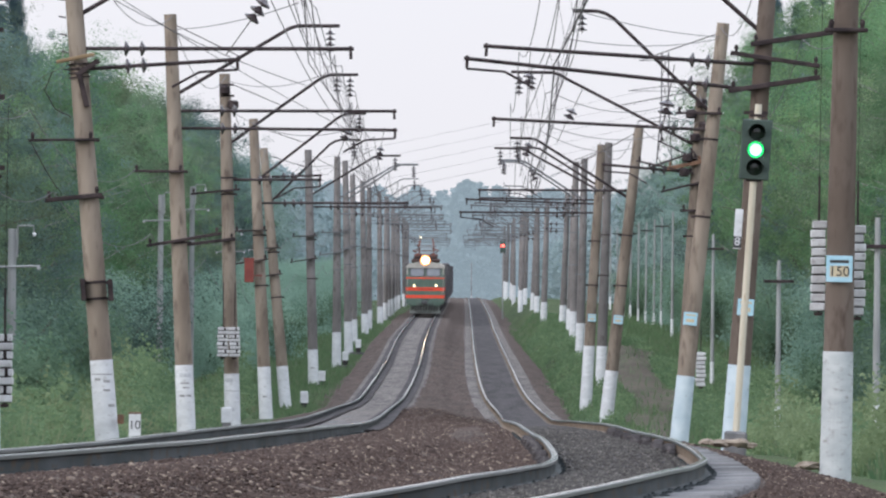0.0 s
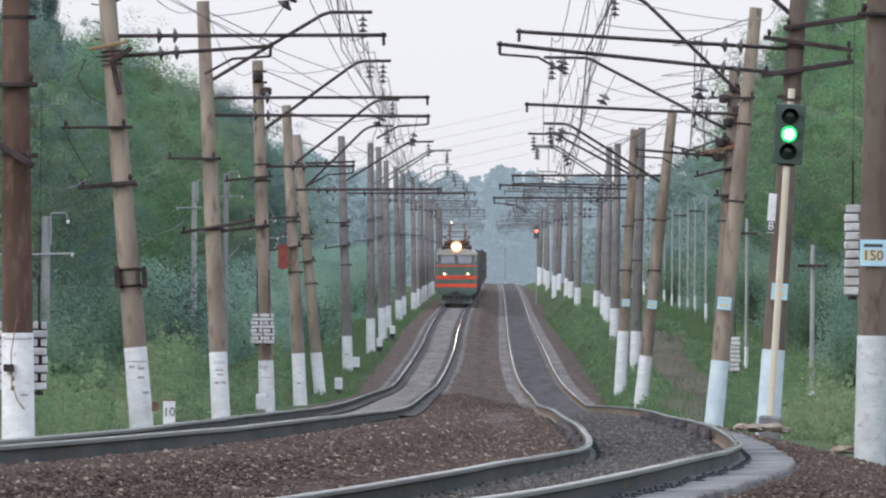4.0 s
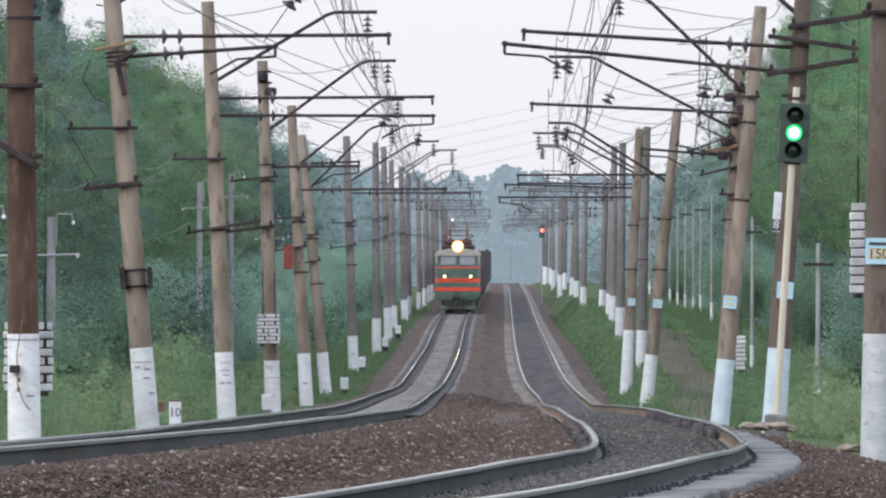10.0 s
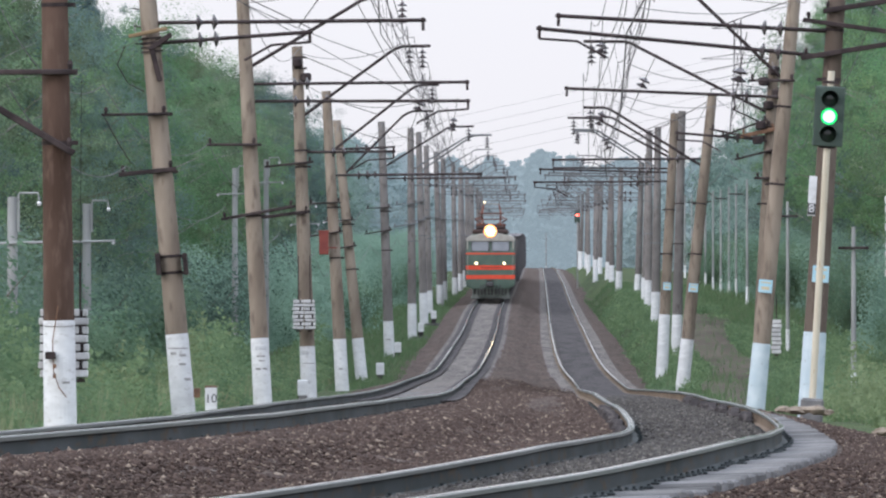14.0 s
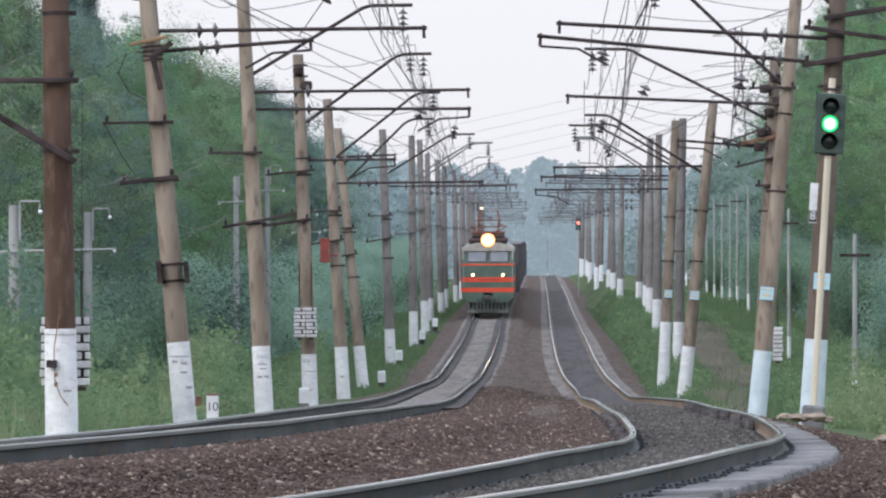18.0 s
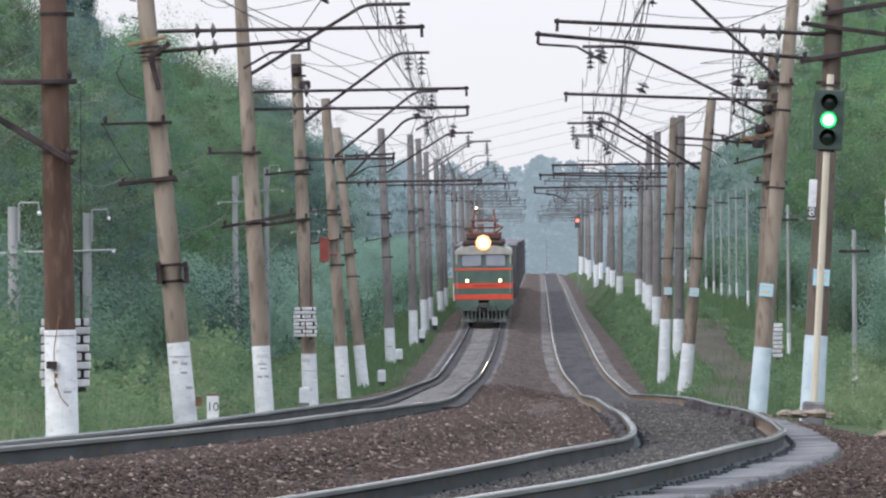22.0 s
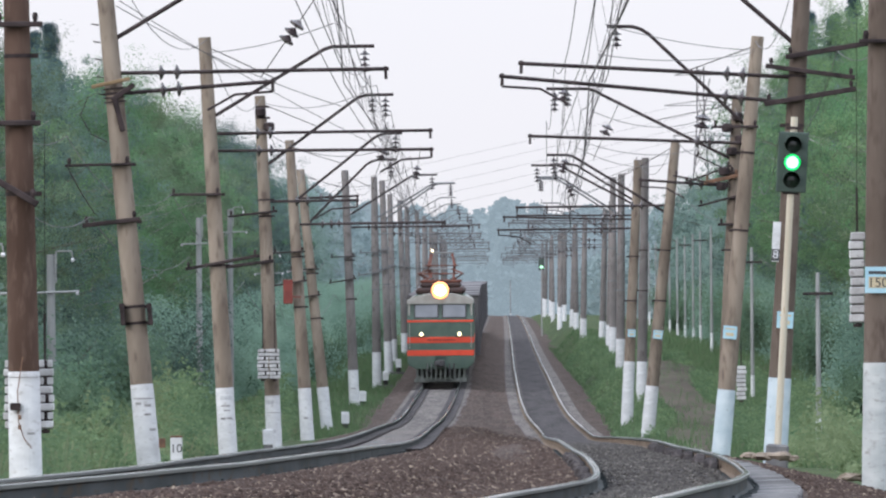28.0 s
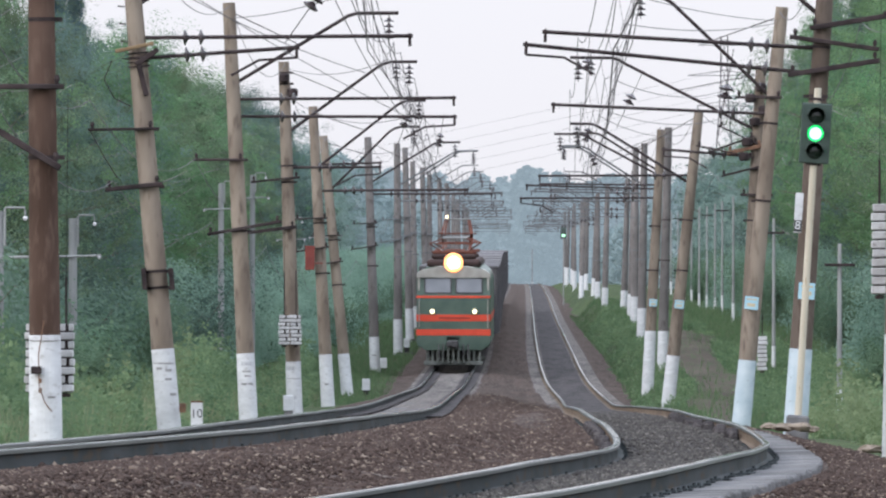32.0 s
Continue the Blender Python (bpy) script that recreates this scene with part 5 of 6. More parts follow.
            g.lathe((s * 0.5, yb, 4.6), (0, 0, 1), [(0, 0.05), (0.1, 0.1), (0.2, 0.06), (0.3, 0.1), (0.45, 0.05)], 8)
            part("roof_insulator", g, GLAZE, root)
    g = Geo()
    g.lathe((-0.42, 12.8, 6.32), (0, 0, 1), [(0, 0.03), (0.03, 0.06), (0.09, 0.06), (0.12, 0.03)], 10)
    part("contact_arc", g, SMALL_LAMP, root, "bright spark where the pantograph meets the wire")
    g = Geo()
    g.box((-0.62, -0.024, 2.13), (0.70, -0.012, 2.19), bevel=0.003)
    part("band_inset", g, DARK_RED, root, "dark slot in the upper band")
    g = Geo()
    g.add([(-1.56, 0.0, 1.09), (1.56, 0.0, 1.09), (1.20, 0.02, 0.80), (-1.20, 0.02, 0.80), (-1.56, 0.12, 1.09), (1.56, 0.12, 1.09), (1.20, 0.12, 0.80), (-1.20, 0.12, 0.80)],
          [(0, 1, 2, 3), (4, 7, 6, 5), (0, 4, 5, 1), (3, 2, 6, 7), (0, 3, 7, 4), (1, 5, 6, 2)])
    part("skirt", g, GREEN_PAINT, root, "tapered green skirt above the plough")
    # buffer beam, coupler, plough
    g = Geo()
    g.box((-1.5, 0.05, 0.92), (1.5, 0.5, 1.10), bevel=0.03)
    part("buffer_beam", g, GREEN_PAINT, root)
    g = Geo()
    g.box((-0.20, -0.55, 0.90), (0.20, 0.2, 1.22), bevel=0.05)
    g.box((-0.30, -0.60, 0.94), (-0.05, -0.3, 1.18), bevel=0.05)
    g.box((-0.32, 0.0, 1.18), (0.32, 0.1, 1.40), bevel=0.03)
    part("coupler", g, UNDERFRAME, root, "black automatic coupler")
    for i in range(11):
        x = -1.1 + 0.22 * i
        g = Geo()
        g.box((x - 0.055, -0.06 + abs(x) * 0.18, 0.24), (x + 0.055, 0.02 + abs(x) * 0.18, 0.92), bevel=0.015)
        part("plough_slat", g, PLOUGH, root)
    g = Geo()
    g.box((-1.25, 0.10, 0.16), (1.25, 0.30, 0.34), bevel=0.03)
    part("plough_bar", g, PLOUGH, root)
    for x in (-0.62, -0.42, 0.42, 0.62):
        g = Geo()
        g.tube([(x, -0.02, 1.05), (x, -0.16, 0.8), (x * 0.96, -0.1, 0.48)], 0.03, 6)
        part("brake_hose", g, UNDERFRAME, root)
    for yc in (2.4, 5.2, 10.6, 13.4):
        g = Geo()
        for s in (-1, 1):
            g.lathe((s * 0.72, yc, 0.62), (s, 0, 0), [(0, 0.66), (0.03, 0.66), (0.05, 0.625), (0.14, 0.62)], 20)
        g.tube([(-0.75, yc, 0.62), (0.75, yc, 0.62)], 0.09, 8)
        part("wheelset", g, UNDERFRAME, root)
    for yc in (3.8, 12.0):
        g = Geo()
        for s in (-1, 1):
            g.box((s * 1.08 - 0.08, yc - 2.2, 0.45), (s * 1.08 + 0.08, yc + 2.2, 0.95), bevel=0.05)
        g.box((-1.0, yc - 0.3, 0.4), (1.0, yc + 0.3, 0.9), bevel=0.05)
        part("bogie", g, UNDERFRAME, root)
    return root


def wagon(box_height, label):
    root = thing("freight_wagon", pose(0, 0, 0), label, "freight wagon", "wagons of the train")
    g = Geo()
    g.box((-1.53, 0.4, 1.15), (1.53, 13.4, box_height), bevel=0.05)
    body = part("body", g, WAGON, root)
    for i in range(9):
        for s in (-1, 1):
            g = Geo()
            yc = 1.0 + 1.475 * i
            g.box((s * 1.56 - 0.04, yc - 0.07, 1.2), (s * 1.56 + 0.04, yc + 0.07, box_height - 0.05))
            part("rib", g, WAGON, body)
    g = Geo()
    g.box((-1.58, 0.36, box_height - 0.12), (1.58, 13.44, box_height + 0.03), bevel=0.03)
    part("top_rim", g, WAGON, body)
    g = Geo()
    g.box((-0.3, 0.0, 0.95), (0.3, 13.9, 1.15))
    part("frame", g, UNDERFRAME, root)
    for yc in (2.6, 11.2):
        g = Geo()
        for o in (-0.9, 0.9):
            for s in (-1, 1):
                g.lathe((s * 0.72, yc + o, 0.475), (s, 0, 0), [(0, 0.5), (0.03, 0.5), (0.05, 0.475), (0.13, 0.47)], 14)
        for s in (-1, 1):
            g.box((s * 1.02 - 0.07, yc - 1.1, 0.4), (s * 1.02 + 0.07, yc + 1.1, 0.75), bevel=0.04)
        g.box((-1.0, yc - 0.2, 0.5), (1.0, yc + 0.2, 0.95), bevel=0.04)
        part("bogie", g, UNDERFRAME, root)
    return root


locomotive = loco()
second_unit = copy_thing(locomotive, pose(0, 0, 0))
for o in [c for c in second_unit.children_recursive if c.name.split(".")[0] in ("headlamp", "marker_lamp", "reflector", "contact_arc")]:
    bpy.data.objects.remove(o)
second_unit.name = "rear_locomotive_unit"
tagged(second_unit, "dark green rear unit of the locomotive, lamps unlit")
wagons = [wagon(3.55 if i % 3 else 4.2, "dark ribbed steel freight wagon behind the locomotive") for i in range(2)]
wagons += [copy_thing(wagons[i % 2], pose(0, 0, 0)) for i in range(30)]


telegraph_post(2.6, 1650, 3.2, 5.6, False)


# ---- plants ----
def leaf_quads(centres, size, rng, per, spread, droop=0.0, order=0.0):
    """Many small leaf sprays round each clump centre: kite-shaped quads, as arrays."""
    n = len(centres) * per
    o = rng.normal(0, 1, (n, 3))
    o *= np.minimum(1, 1.7 / (np.linalg.norm(o, axis=1)[:, None] + 1e-6))
    c = np.repeat(centres, per, 0) + o * np.repeat(spread, per)[:, None] * np.array([1, 1, 0.8])
    d = rng.normal(0, 1, (n, 3))
    d[:, 2] = d[:, 2] * 0.7 - droop
    d /= np.linalg.norm(d, axis=1)[:, None]
    if order:
        # leaves face outwards from their clump and from the crown as a whole
        mid = centres.mean(0)
        big = np.repeat(centres, per, 0) - mid
        big /= np.linalg.norm(big, axis=1)[:, None] + 1e-6
        small = (c - np.repeat(centres, per, 0)) / np.repeat(spread, per)[:, None]
        face = order * (0.7 * small + 1.4 * big + np.array([0, 0, 0.45])) + rng.normal(0, 0.38, (n, 3))
        d = np.cross(face, d)
        d /= np.linalg.norm(d, axis=1)[:, None] + 1e-9
        e = np.cross(d, face)
    else:
        e = np.cross(d, rng.normal(0, 1, (n, 3)))
    e /= np.linalg.norm(e, axis=1)[:, None] + 1e-9
    s = size * rng.uniform(0.6, 1.4, (n, 1))
    quad = np.stack([c - d * s, c + e * s * 0.6, c + d * s, c - e * s * 0.6], 1).reshape(-1, 3)
    return quad, np.arange(n * 4).reshape(-1, 4)


def array_mesh(name, verts, quads, mat):
    me = bpy.data.meshes.new(name)
    k = quads.shape[1]
    me.vertices.add(len(verts))
    me.vertices.foreach_set("co", np.asarray(verts, np.float32).ravel())
    me.loops.add(quads.size)
    me.loops.foreach_set("vertex_index", quads.astype(np.int32).ravel())
    me.polygons.add(len(quads))
    me.polygons.foreach_set("loop_start", np.arange(0, quads.size, k, dtype=np.int32))
    me.update(calc_edges=True)
    me.materials.append(mat)
    return me


LEAF_SIZE = {100: 0.043, 34: 0.085}


def tree_meshes(kind, height, seed, clumps, per):
    """Trunk and crown meshes of one tree; the foot at the origin."""
    rng = np.random.RandomState(seed)
    trunk = Geo()
    bend = rng.uniform(-0.4, 0.4, 2)
    pt = lambda t: (bend[0] * t * t, bend[1] * t * t, height * t)
    ts = [-0.04, 0, 0.1, 0.3, 0.5, 0.7, 0.9, 0.98]
    r0 = height * (0.011 if kind != "spruce" else 0.014)
    trunk.tube([pt(t) for t in ts], [r0 * (1.15 - t) + 0.01 for t in ts], 8)
    cs, sp = [], []
    if kind == "spruce":
        for i in range(clumps):
            t = 0.10 + 0.90 * rng.rand() ** 0.8
            R = height * 0.17 * (1 - t) + 0.15
            layer = 0.75 + 0.25 * math.sin(t * 60)
            a = rng.rand() * 2 * math.pi
            r = R * layer * math.sqrt(rng.uniform(0.25, 1))
            x, y, z = pt(t)
            cs.append((x + r * math.cos(a), y + r * math.sin(a), z - 0.25 * r))
            sp.append(0.16 + 0.25 * (1 - t))
        for i in range(26):
            t = 0.08 + 0.035 * i
            a = i * 2.4
            R = height * 0.15 * (1 - t)
            x, y, z = pt(t)
            trunk.tube([(x, y, z), (x + R * math.cos(a), y + R * math.sin(a), z - 0.2 * R)], [0.03, 0.008], 4)
    else:
        low = 0.16 if kind == "birch" else 0.10
        limbs = []
        for i in range(16):
            t = low + (0.92 - low) * (i + rng.rand()) / 16
            a = i * 2.39996 + rng.rand()
            wide = 0.215 if kind == "birch" else 0.25
            R = height * wide * (0.35 + math.sin(math.pi * min(1, (t - low) / (1 - low)) ** 0.7) * 0.75) * rng.uniform(0.6, 1.2)
            x, y, z = pt(t)
            tip = np.array((x + R * math.cos(a), y + R * math.sin(a), z + R * rng.uniform(0.25, 0.9)))
            limbs.append((np.array((x, y, z)), tip, R))
            trunk.tube([(x, y, z), tuple((np.array((x, y, z)) + tip) / 2 + (0, 0, 0.1 * R)), tuple(tip)], [r0 * (1 - t) * 0.55 + 0.02, r0 * (1 - t) * 0.35 + 0.012, 0.01], 5)
        limbs.append((np.array(pt(0.72)), np.array(pt(1.0)), height * 0.09))
        for i in range(clumps):
            a, b, R = limbs[rng.randint(len(limbs))]
            t = rng.uniform(0.25, 1.0)
            off = np.clip(rng.normal(0, 1, 3), -1.4, 1.4) * (0.34 * R + 0.15) * np.array([1, 1, 0.8])
            p = a + (b - a) * t + off
            p[2] = max(p[2], height * 0.06)
            cs.append(tuple(p))
            sp.append(rng.uniform(0.15, 0.36) * (height / 14))
    size = LEAF_SIZE[per]
    v, q = leaf_quads(np.array(cs), size * height / 15, rng, per, np.array(sp), 0.25 if kind != "aspen" else 0.0, 1.0)
    return trunk, v, q


KINDS = []
for kind, leaf, bark, hts in (("birch", LEAF_A, BIRCH_BARK, (15.0, 17.5, 13.0)), ("aspen", LEAF_B, BARK, (16.0, 18.5, 14.0)), ("spruce", LEAF_C, BARK, (18.0, 15.0)), ("willow", HAZED_LEAF, BARK, (13.0, 15.0))):
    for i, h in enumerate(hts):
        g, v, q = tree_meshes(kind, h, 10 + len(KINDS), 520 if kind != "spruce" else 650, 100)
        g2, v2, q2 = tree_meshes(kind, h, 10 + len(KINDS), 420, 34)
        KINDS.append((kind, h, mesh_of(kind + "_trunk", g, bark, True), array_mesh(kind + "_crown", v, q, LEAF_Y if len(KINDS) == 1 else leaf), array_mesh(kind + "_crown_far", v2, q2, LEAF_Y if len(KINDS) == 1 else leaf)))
TREE_LABEL = {"birch": "young birch with light yellow-green spring leaves", "aspen": "full mid-green broadleaved tree at the forest edge", "spruce": "dark blue-green spruce in the forest edge", "willow": "broadleaved tree at the forest edge, haze painted into its leaves"}


def plant_tree(k, x, y, height, turn, far=False, sink=0.1):
    kind, h, tm, cm, fm = KINDS[k]
    scale = height / h
    root = thing(kind + "_tree", pose(x, y, float(ground_z(x, y)) - sink, 0, 0, turn), TREE_LABEL[kind], "tree", "forest edge trees")
    root.scale = (scale, scale, scale)
    for nm, me in (("trunk", tm), ("crown", fm if far else cm)):
        ob = new(nm, me)
        ob.parent = root


def canopy(side, y):
    """Height of the forest edge along the line."""
    if side < 0:
        return float(np.interp(y, [300, 400, 500, 600, 700, 800, 870, 1200], [12, 15.0, 15.4, 15.0, 15.2, 16.2, 13.4, 13.0]))
    return float(np.interp(y, [300, 440, 660, 790, 890, 1060, 1200], [13, 17, 18.2, 17.8, 13.6, 13.0, 13.0]))


def plant_forest():
    r = random.Random(21)
    # an edge row with two looser rows behind it, on both sides
    for side in (-1, 1):
        y = 300.0
        while y < 1160:
            step = r.uniform(4.5, 7.0) * (1 + max(0, y - 480) / 420)
            for row in range(3):
                if row and r.random() < 0.35:
                    continue
                x = side * ((17.2 if side < 0 else 18.4) + row * 3.4 + r.uniform(-1.2, 1.2))
                roll = r.random()
                if row == 0:
                    k = r.choice((0, 1, 2, 0, 3, 5, 4)) if roll < 0.74 else r.choice((6, 7))
                elif row == 1:
                    k = r.choice((0, 1, 3, 4, 5)) if roll < 0.75 else r.choice((6, 7))
                else:
                    k = r.choice((4, 3, 6, 7, 1))
                if side < 0 and row < 2 and 440 < y < 700:
                    k = r.choice((1, 0, 2, 1, 0, 3, 1, 6))
                if side > 0 and row < 2 and 380 < y < 760 and r.random() < 0.6:
                    k = 1
                if side < 0 and y > 700 and k in (6, 7):
                    k = 3
                # Farther rows include broadleaves whose colour holds painted haze
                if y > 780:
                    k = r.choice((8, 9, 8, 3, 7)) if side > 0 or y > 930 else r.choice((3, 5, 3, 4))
                h = canopy(side, y) * (r.uniform(0.72, 0.98) if row == 0 else r.uniform(0.85, 1.03))
                plant_tree(k, x, y + r.uniform(-3, 3), h, r.uniform(0, 360), row > 0 or y > 800)
            y += step
    # a few taller spruces stand above the edge
    for x, y, h in ((18.5, 700, 19.5), (20.5, 690, 20.5), (22.5, 705, 21.5), (24.0, 720, 22.5), (21.0, 742, 20.5), (19.4, 762, 18.5), (25.6, 705, 22.5), (27.0, 690, 23),
                    (-18.8, 515, 16.6), (-20.2, 535, 16.8), (-17.7, 500, 15.0), (-19.4, 498, 16.0)):
        plant_tree(r.choice((6, 7)), x, y, h, r.uniform(0, 360))


plant_forest()


def shrub_mesh(seed, height, clumps, per, leaf):
    rng = np.random.RandomState(seed)
    cs, sp = [], []
    g = Geo()
    for i in range(7):
        a, t = rng.rand() * 6.28, rng.uniform(0.25, 0.6)
        tip = (math.cos(a) * height * t, math.sin(a) * height * t, height * rng.uniform(0.6, 1.0))
        g.tube([(0, 0, -0.1), (tip[0] * 0.4, tip[1] * 0.4, tip[2] * 0.55), tip], [0.03, 0.02, 0.006], 4)
        for j in range(clumps // 7):
            u = rng.uniform(0.2, 1.05)
            o = rng.normal(0, 0.13 * height, 3)
            cs.append((tip[0] * u + o[0], tip[1] * u + o[1], max(0.05, tip[2] * u + o[2] * 0.8)))
            sp.append(0.10 * height)
    v, q = leaf_quads(np.array(cs), 0.034 + 0.006 * height, rng, per, np.array(sp), 0.0, 0.8)
    return mesh_of("shrub_stems", g, BARK), array_mesh("shrub_leaves", v, q, leaf)


SHRUBS = [shrub_mesh(70 + i, h, 320, 32, leaf) for i, (h, leaf) in enumerate(((1.5, SHRUB), (2.2, SHRUB), (3.2, SHRUB), (3.4, UNDERSTORY), (4.2, UNDERSTORY)))]


def plant_shrubs():
    r = random.Random(8)
    for side in (-1, 1):
        for i in range(165):
            y = 170 + (i / 95) ** 1.25 * 560 + r.uniform(-3, 3) if i < 95 else 560 + (i - 95) * 7.0 + r.uniform(-4, 4)
            near = y < 300
            x = side * (r.uniform(8.6, 16.5) if i >= 95 and side < 0 else r.uniform(14.5, 19.0) if i >= 95 else r.uniform(11.8, 17.5) if not near else r.uniform(9.0, 14.0))
            k = r.choice((0, 1, 1)) if abs(x) < 11 else r.choice((0, 1, 2, 2))
            if side > 0 and abs(x) < 14 and 250 < y:
                continue
            if abs(x) > 12.5 and (side < 0 or abs(x) > 16):
                k = r.choice((3, 4))
            st, lv = SHRUBS[k]
            root = thing("shrub", pose(x, y, float(ground_z(x, y)) - 0.05, 0, 0, r.uniform(0, 360)), "leafy light green shrub in the weeds" if k < 3 else "dark shaded shrub at the forest foot", "shrub", "trackside shrubs")
            s = r.uniform(0.75, 1.2)
            root.scale = (s, s, s)
            for nm, me in (("stem", st), ("foliage", lv)):
                ob = new(nm, me)
                ob.parent = root


plant_shrubs()


def undergrowth(name, y0, y1, step, mat, seed, label, sides=((-1, 12.2, 17.5), (1, 14.5, 18.8))):
    """A closed belt of bushes before the trunks."""
    rng = np.random.RandomState(seed)
    cs, sp = [], []
    for side, x0, x1 in sides:
        for y in np.arange(y0, y1, step):
            x, h = side * rng.uniform(x0, x1), rng.uniform(1.8, 4.8)
            z = float(ground_z(x, y))
            m = 110
            t, a = rng.rand(m), rng.rand(m) * 2 * np.pi
            rr = h * 0.5 * np.sqrt(rng.rand(m)) * np.sqrt(np.clip(1.15 - t, 0, 1))
            cs.append(np.stack([x + rr * np.cos(a), y + rng.uniform(-2, 2) + rr * np.sin(a), z + h * t], 1))
            sp.append(np.full(m, 0.085 * h))
    v, q = leaf_quads(np.concatenate(cs), 0.046, rng, 42, np.concatenate(sp), 0.0, 0.8)
    tagged(new(name, array_mesh(name, v, q, mat)), label, "bushes", kind="stuff")


undergrowth("undergrowth", 215, 450, 4.5, UNDERSTORY, 31, "dense mid-green bushes at the forest foot")
# From here on the bushes use the colour with haze in it
undergrowth("pale_undergrowth", 450, 900, 8.0, HAZED_SCRUB, 32, "scrub at the forest foot, paled with painted haze")
undergrowth("far_undergrowth", 560, 1150, 5.0, HAZED_SCRUB, 33, "scrub along the far verge, paled with painted haze", ((-1, 9.2, 13.5),))


def grass_field(name, x0, x1, y0, y1, n, hmin, hmax, seed, label, mat=GRASS):
    rng = np.random.RandomState(seed)
    x, y = rng.uniform(x0, x1, n), y0 + (y1 - y0) * rng.rand(n) ** 1.2
    bare = (x > soil_left(y)) & (x < soil_right(y)) & (y > 330) & (y < 610)
    z = ground_z(x, y) - 0.03 - np.where(bare & (rng.rand(n) < 0.93), 3.0, 0.0)
    h = rng.uniform(hmin, hmax, n) * (0.75 + 0.5 * np.sin(x * 1.3 + y * 0.21) ** 2)
    a = rng.rand(n) * 2 * np.pi
    w = rng.uniform(0.012, 0.03, n)
    lean = rng.uniform(0.05, 0.4, n) * h
    b = rng.rand(n) * 2 * np.pi
    ax, ay = np.cos(a) * w, np.sin(a) * w
    tx, ty = x + np.cos(b) * lean, y + np.sin(b) * lean
    v = np.stack([np.stack([x - ax, y - ay, z], 1), np.stack([x + ax, y + ay, z], 1), np.stack([tx + ax * 0.4, ty + ay * 0.4, z + h], 1), np.stack([tx - ax * 0.4, ty - ay * 0.4, z + h], 1)], 1).reshape(-1, 3)
    ob = new(name, array_mesh(name, v, np.arange(n * 4).reshape(-1, 4), mat))
    tagged(ob, label, "grass", kind="stuff")


grass_field("tall_grass", -14.5, -6.9, 150, 440, 52000, 0.25, 0.75, 1, "tall pale green weeds and grass beside the line", PALE_GRASS)
grass_field("verge_grass", 6.3, 14.5, 150, 440, 42000, 0.15, 0.45, 2, "fresh green grass on the trackside verge")
grass_field("left_verge_grass", -11.0, -5.9, 440, 800, 16000, 0.12, 0.35, 3, "short grass along the far verge")
grass_field("left_edge_grass", -6.4, -4.5, 390, 900, 9000, 0.10, 0.3, 5, "short grass on the edge of the ballast")
grass_field("right_verge_grass", 4.2, 14.0, 330, 900, 60000, 0.12, 0.42, 4, "short grass along the far verge")


def weeds(name, x0, x1, y0, y1, n, h0, h1, seed, label, mat=WEED):
    """Leafy herbs: small sprays heaped over each root, taller in drifts."""
    rng = np.random.RandomState(seed)
    x, y = rng.uniform(x0, x1, n), y0 + (y1 - y0) * rng.rand(n) ** 1.15
    top = rng.uniform(h0, h1, n) * (0.22 + 1.05 * np.abs(np.sin(x * 0.9 + 1.3 * np.sin(y * 0.045) + seed)) ** 2.4 * (0.6 + 0.4 * np.sin(y * 0.13 + x * 0.4)))
    m = 5
    x, y, top = np.repeat(x, m), np.repeat(y, m), np.repeat(top, m)
    bare = (x > soil_left(y)) & (x < soil_right(y)) & (y > 330) & (y < 610)
    z = ground_z(x, y) + top * rng.rand(n * m) ** 0.7 - np.where(bare, 4.0, 0.0)
    c = np.stack([x + rng.normal(0, 0.12, n * m), y + rng.normal(0, 0.12, n * m), z], 1)
    v, q = leaf_quads(c, 0.052, rng, 5, np.full(n * m, 0.07))
    ob = new(name, array_mesh(name, v, q, mat))
    tagged(ob, label, "weeds", kind="stuff")


weeds("left_weeds", -15.0, -6.9, 165, 460, 26000, 0.5, 2.1, 11, "leafy bright green weeds beside the masts")
weeds("right_weeds", 7.0, 15.5, 165, 520, 14000, 0.3, 1.0, 12, "leafy bright green weeds behind the masts")

weeds("pale_left_weeds", -12.5, -7.0, 175, 400, 3600, 0.7, 2.0, 21, "tall pale yellow-green weeds in tufts", PALE_WEED)
weeds("bank_weeds", 4.4, 9.5, 340, 760, 9000, 0.15, 0.5, 14, "low green herbs on the bank")
weeds("tall_verge_weeds", 6.3, 10.5, 185, 275, 3000, 0.5, 1.6, 13, "tall leafy yellow-green weeds on the verge", PALE_WEED)


def woods(name, trees, mat, leaf, seed, label, kind):
    rng = np.random.RandomState(seed)
    cs, sp = [], []
    for x, y, h in trees:
        z = float(ground_z(x, y))
        m = 150 if kind == "structure" else 80
        t = rng.rand(m)
        R = h * 0.23 * np.sin(np.pi * np.clip(0.2 + 0.8 * t, 0, 1)) ** 0.6 + 0.3
        a = rng.rand(m) * 2 * np.pi
        rr = R * np.sqrt(rng.rand(m))
        cs.append(np.stack([x + rr * np.cos(a), y + rr * np.sin(a), z - 2.0 + (h + 2.0) * t], 1))
        sp.append(np.full(m, 0.7))
    v, q = leaf_quads(np.concatenate(cs), leaf, rng, 18, np.concatenate(sp))
    ob = new(name, array_mesh(name, v, q, mat))
    tagged(ob, label, "forest", kind=kind)


